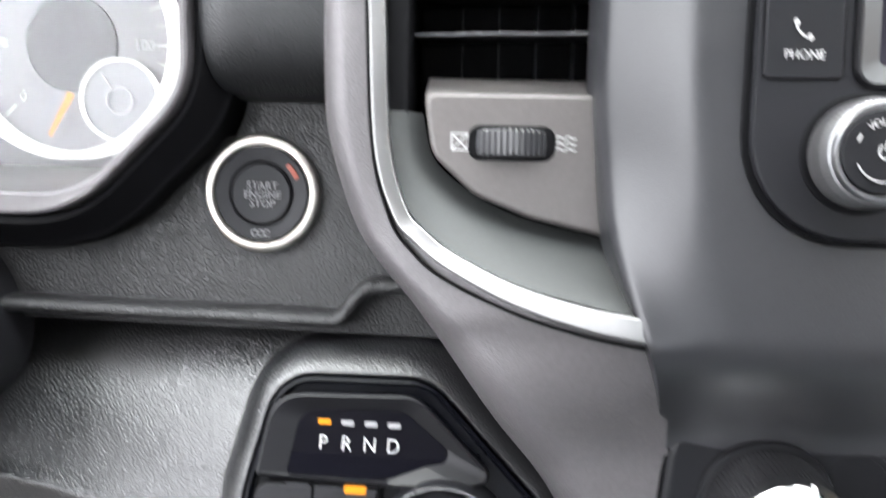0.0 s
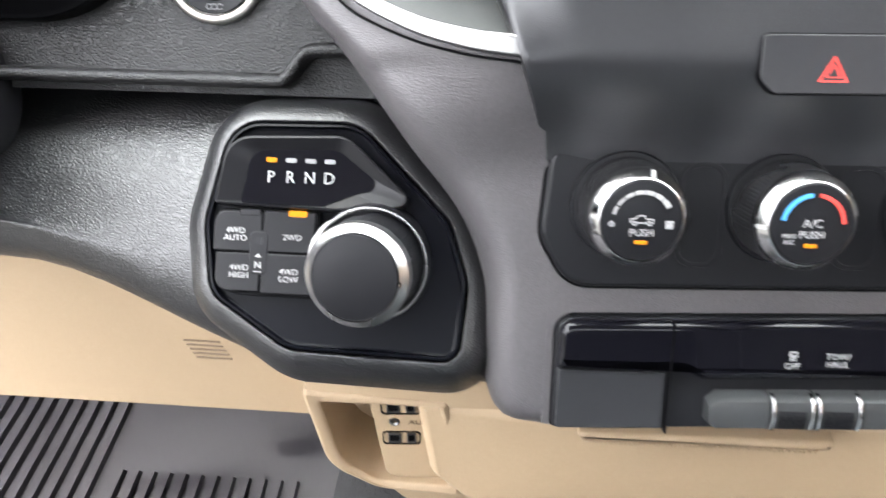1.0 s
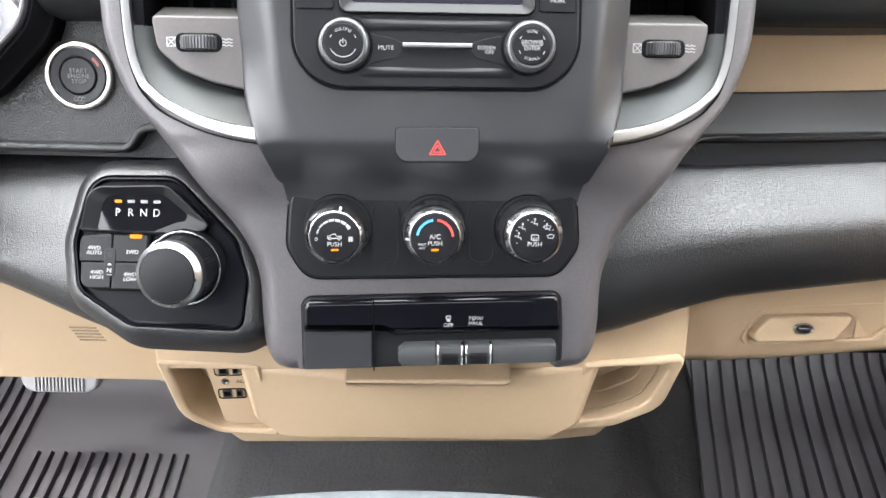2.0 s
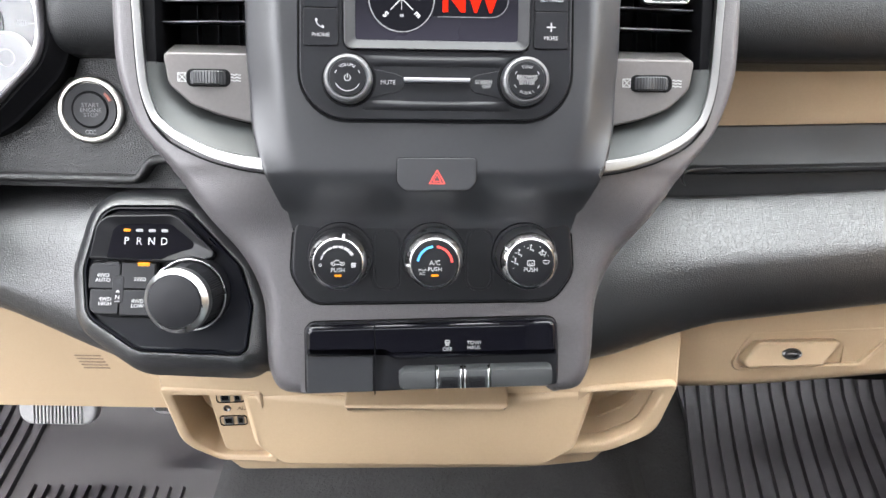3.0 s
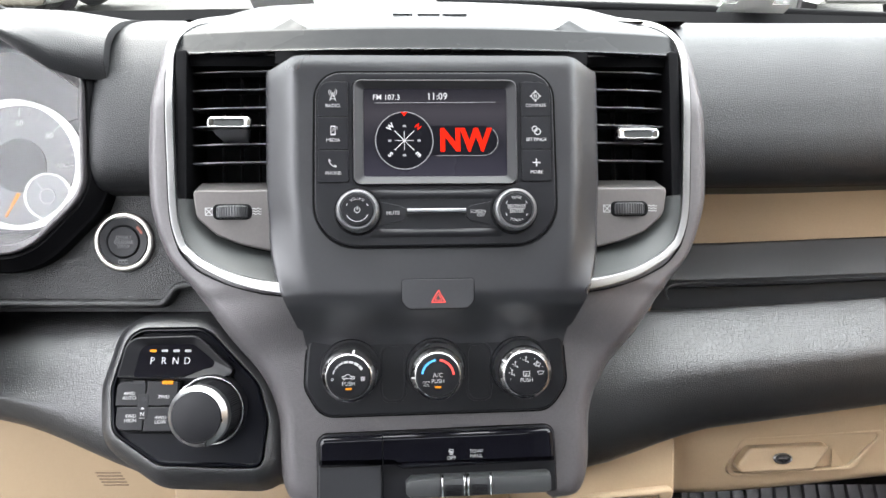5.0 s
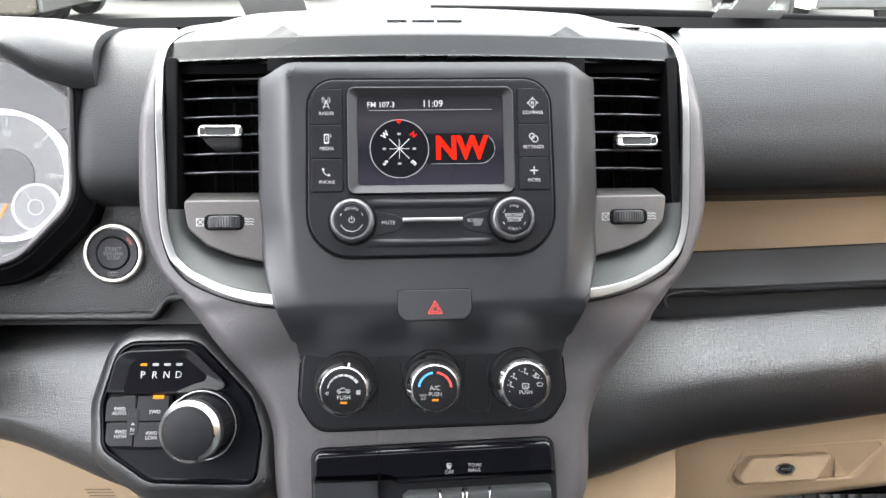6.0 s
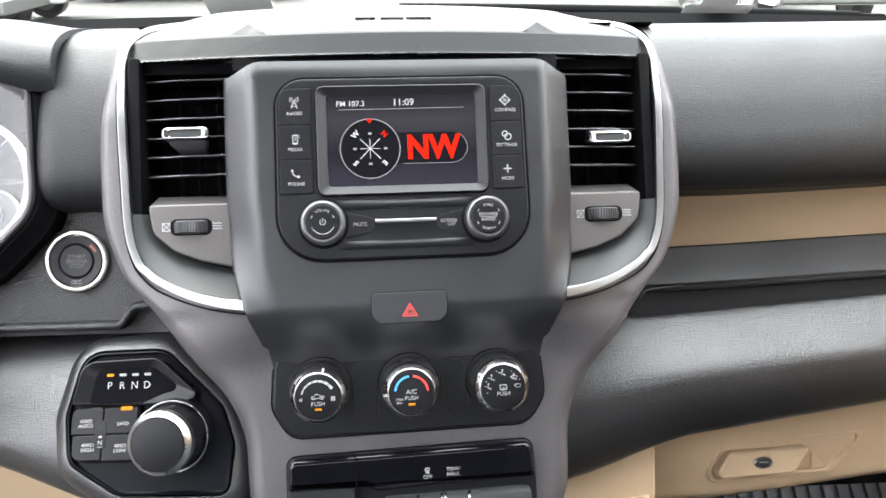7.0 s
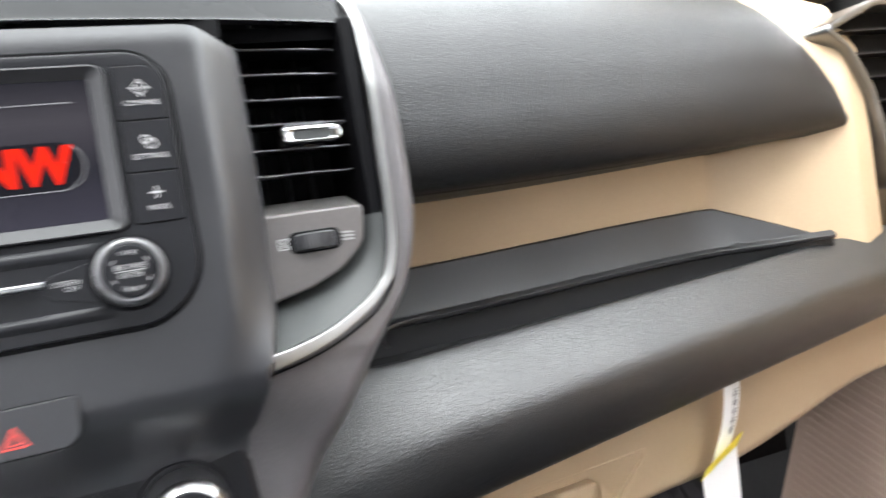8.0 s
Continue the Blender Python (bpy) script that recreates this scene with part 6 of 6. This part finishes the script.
# pedals
for px, py, pz, w, h, lab in ((-0.497, 0.235, 0.122, 0.105, 0.062, "brake_pedal"), (-0.372, 0.30, 0.12, 0.05, 0.12, "accelerator_pedal")):
    pd = thing(lab, "grey ribbed rubber " + lab.replace("_", " ") + " on a steel arm", "pedal", base=HERE @ pose(px, py, pz, -28))
    bm = bmesh.new()
    prism(bm, rrect(-w / 2, w / 2, -h / 2, h / 2, 0.020), 0.0, 0.014, 0.005, 4)
    part("pad", bm, material("worn grey pedal rubber " + lab, (0.22, 0.215, 0.215), 0.45, vary=0.25), pd)
    for k in range(14):
        bm = bmesh.new()
        x = -w * 0.30 + w * 0.60 * k / 13
        box(bm, x - w * 0.014, x + w * 0.014, -0.0025, 0.004, -h * 0.46, h * 0.46, 0.001)
        part("tread", bm, bpy.data.materials["worn grey pedal rubber " + lab], pd)
    bm = bmesh.new()
    box(bm, -0.010, 0.010, 0.012, 0.030, 0.0, 0.50, 0.003)
    part("arm", bm, RIM, pd)
# front edge of the middle seat
bm = bmesh.new()
loop = [(p[0], p[1]) for p in spline([(-0.184, 0.409, 0), (-0.156, 0.384, 0), (-0.160, 0.30, 0), (-0.22, 0.02, 0), (-0.60, 0.02, 0), (-0.60, 0.41, 0), (-0.30, 0.417, 0)], 5, True)]
stack(bm, [[(x, y - 0.9 * abs(x) ** 2.2, z) for y, z in loop] for x in steps(-0.24, 0.24, 16)])
single("middle_seat", bm, CLOTH, "blue grey cloth middle seat cushion", "seat", (0, -0.3, 0.05), base=HERE)

# ---------------------------------------------------------------- windscreen foot, glass and outside
FRIT = material("black windscreen edge", (0.0025, 0.0025, 0.0028), 0.65, spec=0.06, vary=0.2)
bm = bmesh.new()
stack(bm, [[(x, 0.535 - 0.20 * (x / 0.86) ** 2 + dy, 0.752 + dz) for dy, dz in ((-0.03, -0.02), (0.0, 0.012), (0.05, 0.006), (0.06, -0.04))] for x in steps(-0.86, 0.86, 24)])
single("windscreen_cowl", bm, FRIT, "black cowl strip at the windscreen foot", "cowl", base=HERE, kind="structure")
wiper = thing("wiper", "black wiper arm lying at the windscreen foot", "wiper", (0.25, 0.60, 0.76), base=HERE)
bm = bmesh.new()
sweep(bm, [Vector((x, 0.61 - 0.22 * (x / 0.86) ** 2, 0.764 - 0.010 * (x - 0.05))) for x in steps(0.0, 0.62, 12)], 0.012, 0.014, n=3)
part("arm", bm, FRIT, wiper)
bm = bmesh.new()
sweep(bm, [Vector((x, 0.63 - 0.22 * (x / 0.86) ** 2, 0.758 - 0.010 * (x - 0.05))) for x in steps(0.05, 0.66, 12)], 0.016, 0.006, n=3)
part("blade", bm, RIM, wiper)
bm = bmesh.new()
vs = [[bm.verts.new((x, y - 0.20 * (x / 0.86) ** 2 * (1 - k), z)) for x in steps(-0.86, 0.86, 16)] for k, y, z in ((0, 0.58, 0.755), (1, -0.26, 1.29))]
for a, b in zip(range(16), range(1, 17)):
    bm.faces.new((vs[0][a], vs[0][b], vs[1][b], vs[1][a]))
pane = single("window_1", bm, GLASS, "clear windscreen glass", "windscreen", base=HERE, kind="structure")
if pane.data.polygons[0].normal.z > 0:
    pane.data.flip_normals()
pane.visible_shadow = False

# Unseen panes, added to trim the light from the side and rear openings.
TINTED = clear("tinted side glass", tint=(0.97, 0.98, 0.97))
DARKGLASS = clear("dark rear glass", tint=(0.86, 0.87, 0.87))
for nm, mat_, label, box_ in (("window_2", TINTED, "unseen front door glass added to dim its light", (0.885, 0.890, -1.10, 0.22, 0.925, 1.30)), ("window_3", DARKGLASS, "unseen rear cab glass added to dim its light", (-0.86, 0.86, -1.305, -1.300, 0.95, 1.21))):
    wallbox(nm, *box_, mat_, label).visible_shadow = False


def windscreen_point(x, s):
    """A point just inside the glass: s runs up from its foot."""
    return (x, 0.579 - 0.84 * s - 0.20 * (x / 0.86) ** 2 * (1 - s) - 0.002, 0.752 + 0.535 * s)


STICKER = material("light grey paper", (0.78, 0.79, 0.77), 0.6, vary=0.05)
for pieces in (((-0.255, -0.170, 0.018, 0.10),), ((0.385, 0.470, 0.018, 0.042), (0.402, 0.446, 0.041, 0.10))):
    st = thing("windscreen_sticker", "light grey paper sticker inside the windscreen foot", "sticker", (pieces[0][0], 0.5, 0.77), "windscreen stickers", base=HERE)
    for xa, xb, sa, sb_ in pieces:
        bm = bmesh.new()
        grid(bm, lambda u, v: windscreen_point(xa + (xb - xa) * u, sa + (sb_ - sa) * v), 6, 4, 0.0005)
        part("paper", bm, STICKER, st)

ASPHALT = material("light dry asphalt", (0.050, 0.048, 0.042), 0.85, bump=[("noise", 60, 0.01)], vary=0.25, scale=2)
bm = bmesh.new()
vs = [bm.verts.new(p) for p in ((-300, -300, -0.55), (300, -300, -0.55), (300, 600, -0.55), (-300, 600, -0.55))]
bm.faces.new(vs)
single("ground", bm, ASPHALT, "light grey dry car park asphalt", "ground", base=HERE, kind="structure")


def parked_car(x, y, turn, paint, tall, label):
    """A parked car: body, cabin, windows, bumper, lamps and wheels; its length along its own x."""
    c = thing("parked_car", label, "car", base=HERE @ pose(x, y, -0.55, 0, 0, turn), group="cars parked across the car park")
    ln, w = 4.9, 0.92
    bm = bmesh.new()
    side = rpoly([(-ln / 2, 0.35, 0.12), (ln / 2, 0.35, 0.12), (ln / 2, 0.80 * tall, 0.15), (ln / 2 - 1.2, 0.98 * tall, 0.2), (-ln / 2, 0.98 * tall, 0.15)], 4)
    prism(bm, side, -w, w, 0.06, 3)
    part("body", bm, paint, c)
    bm = bmesh.new()
    prism(bm, rpoly([(-ln / 2 + 0.3, 0.95 * tall, 0.05), (ln / 2 - 1.3, 0.95 * tall, 0.05), (ln / 2 - 2.0, 1.55 * tall, 0.15), (-ln / 2 + 0.6, 1.55 * tall, 0.15)], 4), -w * 0.86, w * 0.86, 0.05, 3)
    cab = part("cabin", bm, paint, c)
    bm = bmesh.new()
    prism(bm, rpoly([(-ln / 2 + 0.6, 1.03 * tall, 0.05), (ln / 2 - 1.65, 1.03 * tall, 0.05), (ln / 2 - 2.1, 1.47 * tall, 0.1), (-ln / 2 + 0.8, 1.47 * tall, 0.1)], 4), -w * 0.875, w * 0.875)
    part("side_glass", bm, PIANO, cab, "dark tinted side glass")
    for ex in (-1, 1):
        bm = bmesh.new()
        box(bm, min(ex * ln / 2, ex * (ln / 2 + 0.08)), max(ex * ln / 2, ex * (ln / 2 + 0.08)), -w * 0.95, w * 0.95, 0.38, 0.58, 0.03)
        part("bumper", bm, SILVER, c)
        for ey in (-1, 1):
            bm = bmesh.new()
            box(bm, min(ex * (ln / 2 - 0.05), ex * (ln / 2 + 0.03)), max(ex * (ln / 2 - 0.05), ex * (ln / 2 + 0.03)), ey * w * 0.72 - 0.14, ey * w * 0.72 + 0.14, 0.64 * tall, 0.78 * tall, 0.02)
            part("headlight" if ex > 0 else "tail_light", bm, SILVER if ex > 0 else RED, c)
            bm = bmesh.new()
            yy = sorted((ey * w * 1.01, ey * (w - 0.24)))
            lathe(bm, [(0.345, yy[1]), (0.355, yy[1] - 0.03), (0.355, yy[0] + 0.03), (0.345, yy[0])], ex * 1.5, 0.355, 32)
            tyre = part("tyre", bm, RUBBER, c)
            bm = bmesh.new()
            lathe(bm, [(0.23, yy[1] + 0.01), (0.23, yy[0] - 0.01), (0.20, yy[0] - 0.012)], ex * 1.5, 0.355, 24)
            part("rim", bm, SILVER, tyre)
    return c


def paint(name, color):
    return material(name, color, 0.25, 0.0, coat=0.5, vary=0.05)


WHITEP, GREYP, DARKP, TANP = paint("white car paint", (0.75, 0.75, 0.74)), paint("grey car paint", (0.05, 0.05, 0.052)), paint("dark car paint", (0.04, 0.04, 0.045)), paint("tan car paint", (0.09, 0.08, 0.065))
for x, y, turn, p, tall, lab in ((-7.8, 11.0, 4, TANP, 1.0, "tan parked car on the asphalt"), (-7.75, 13.3, 2, WHITEP, 1.05, "white parked car beside a tan one"), (-4.7, 17.9, 0, GREYP, 1.05, "grey parked car with silver wheels"),
                                  (1.5, 20.0, 0, DARKP, 1.1, "dark parked car on the asphalt"), (6.45, 13.4, 90, WHITEP, 1.1, "white parked van seen end on"), (8.6, 17.6, -4, TANP, 1.1, "tan parked car behind a white van")):
    parked_car(x, y, turn, p, tall, lab)
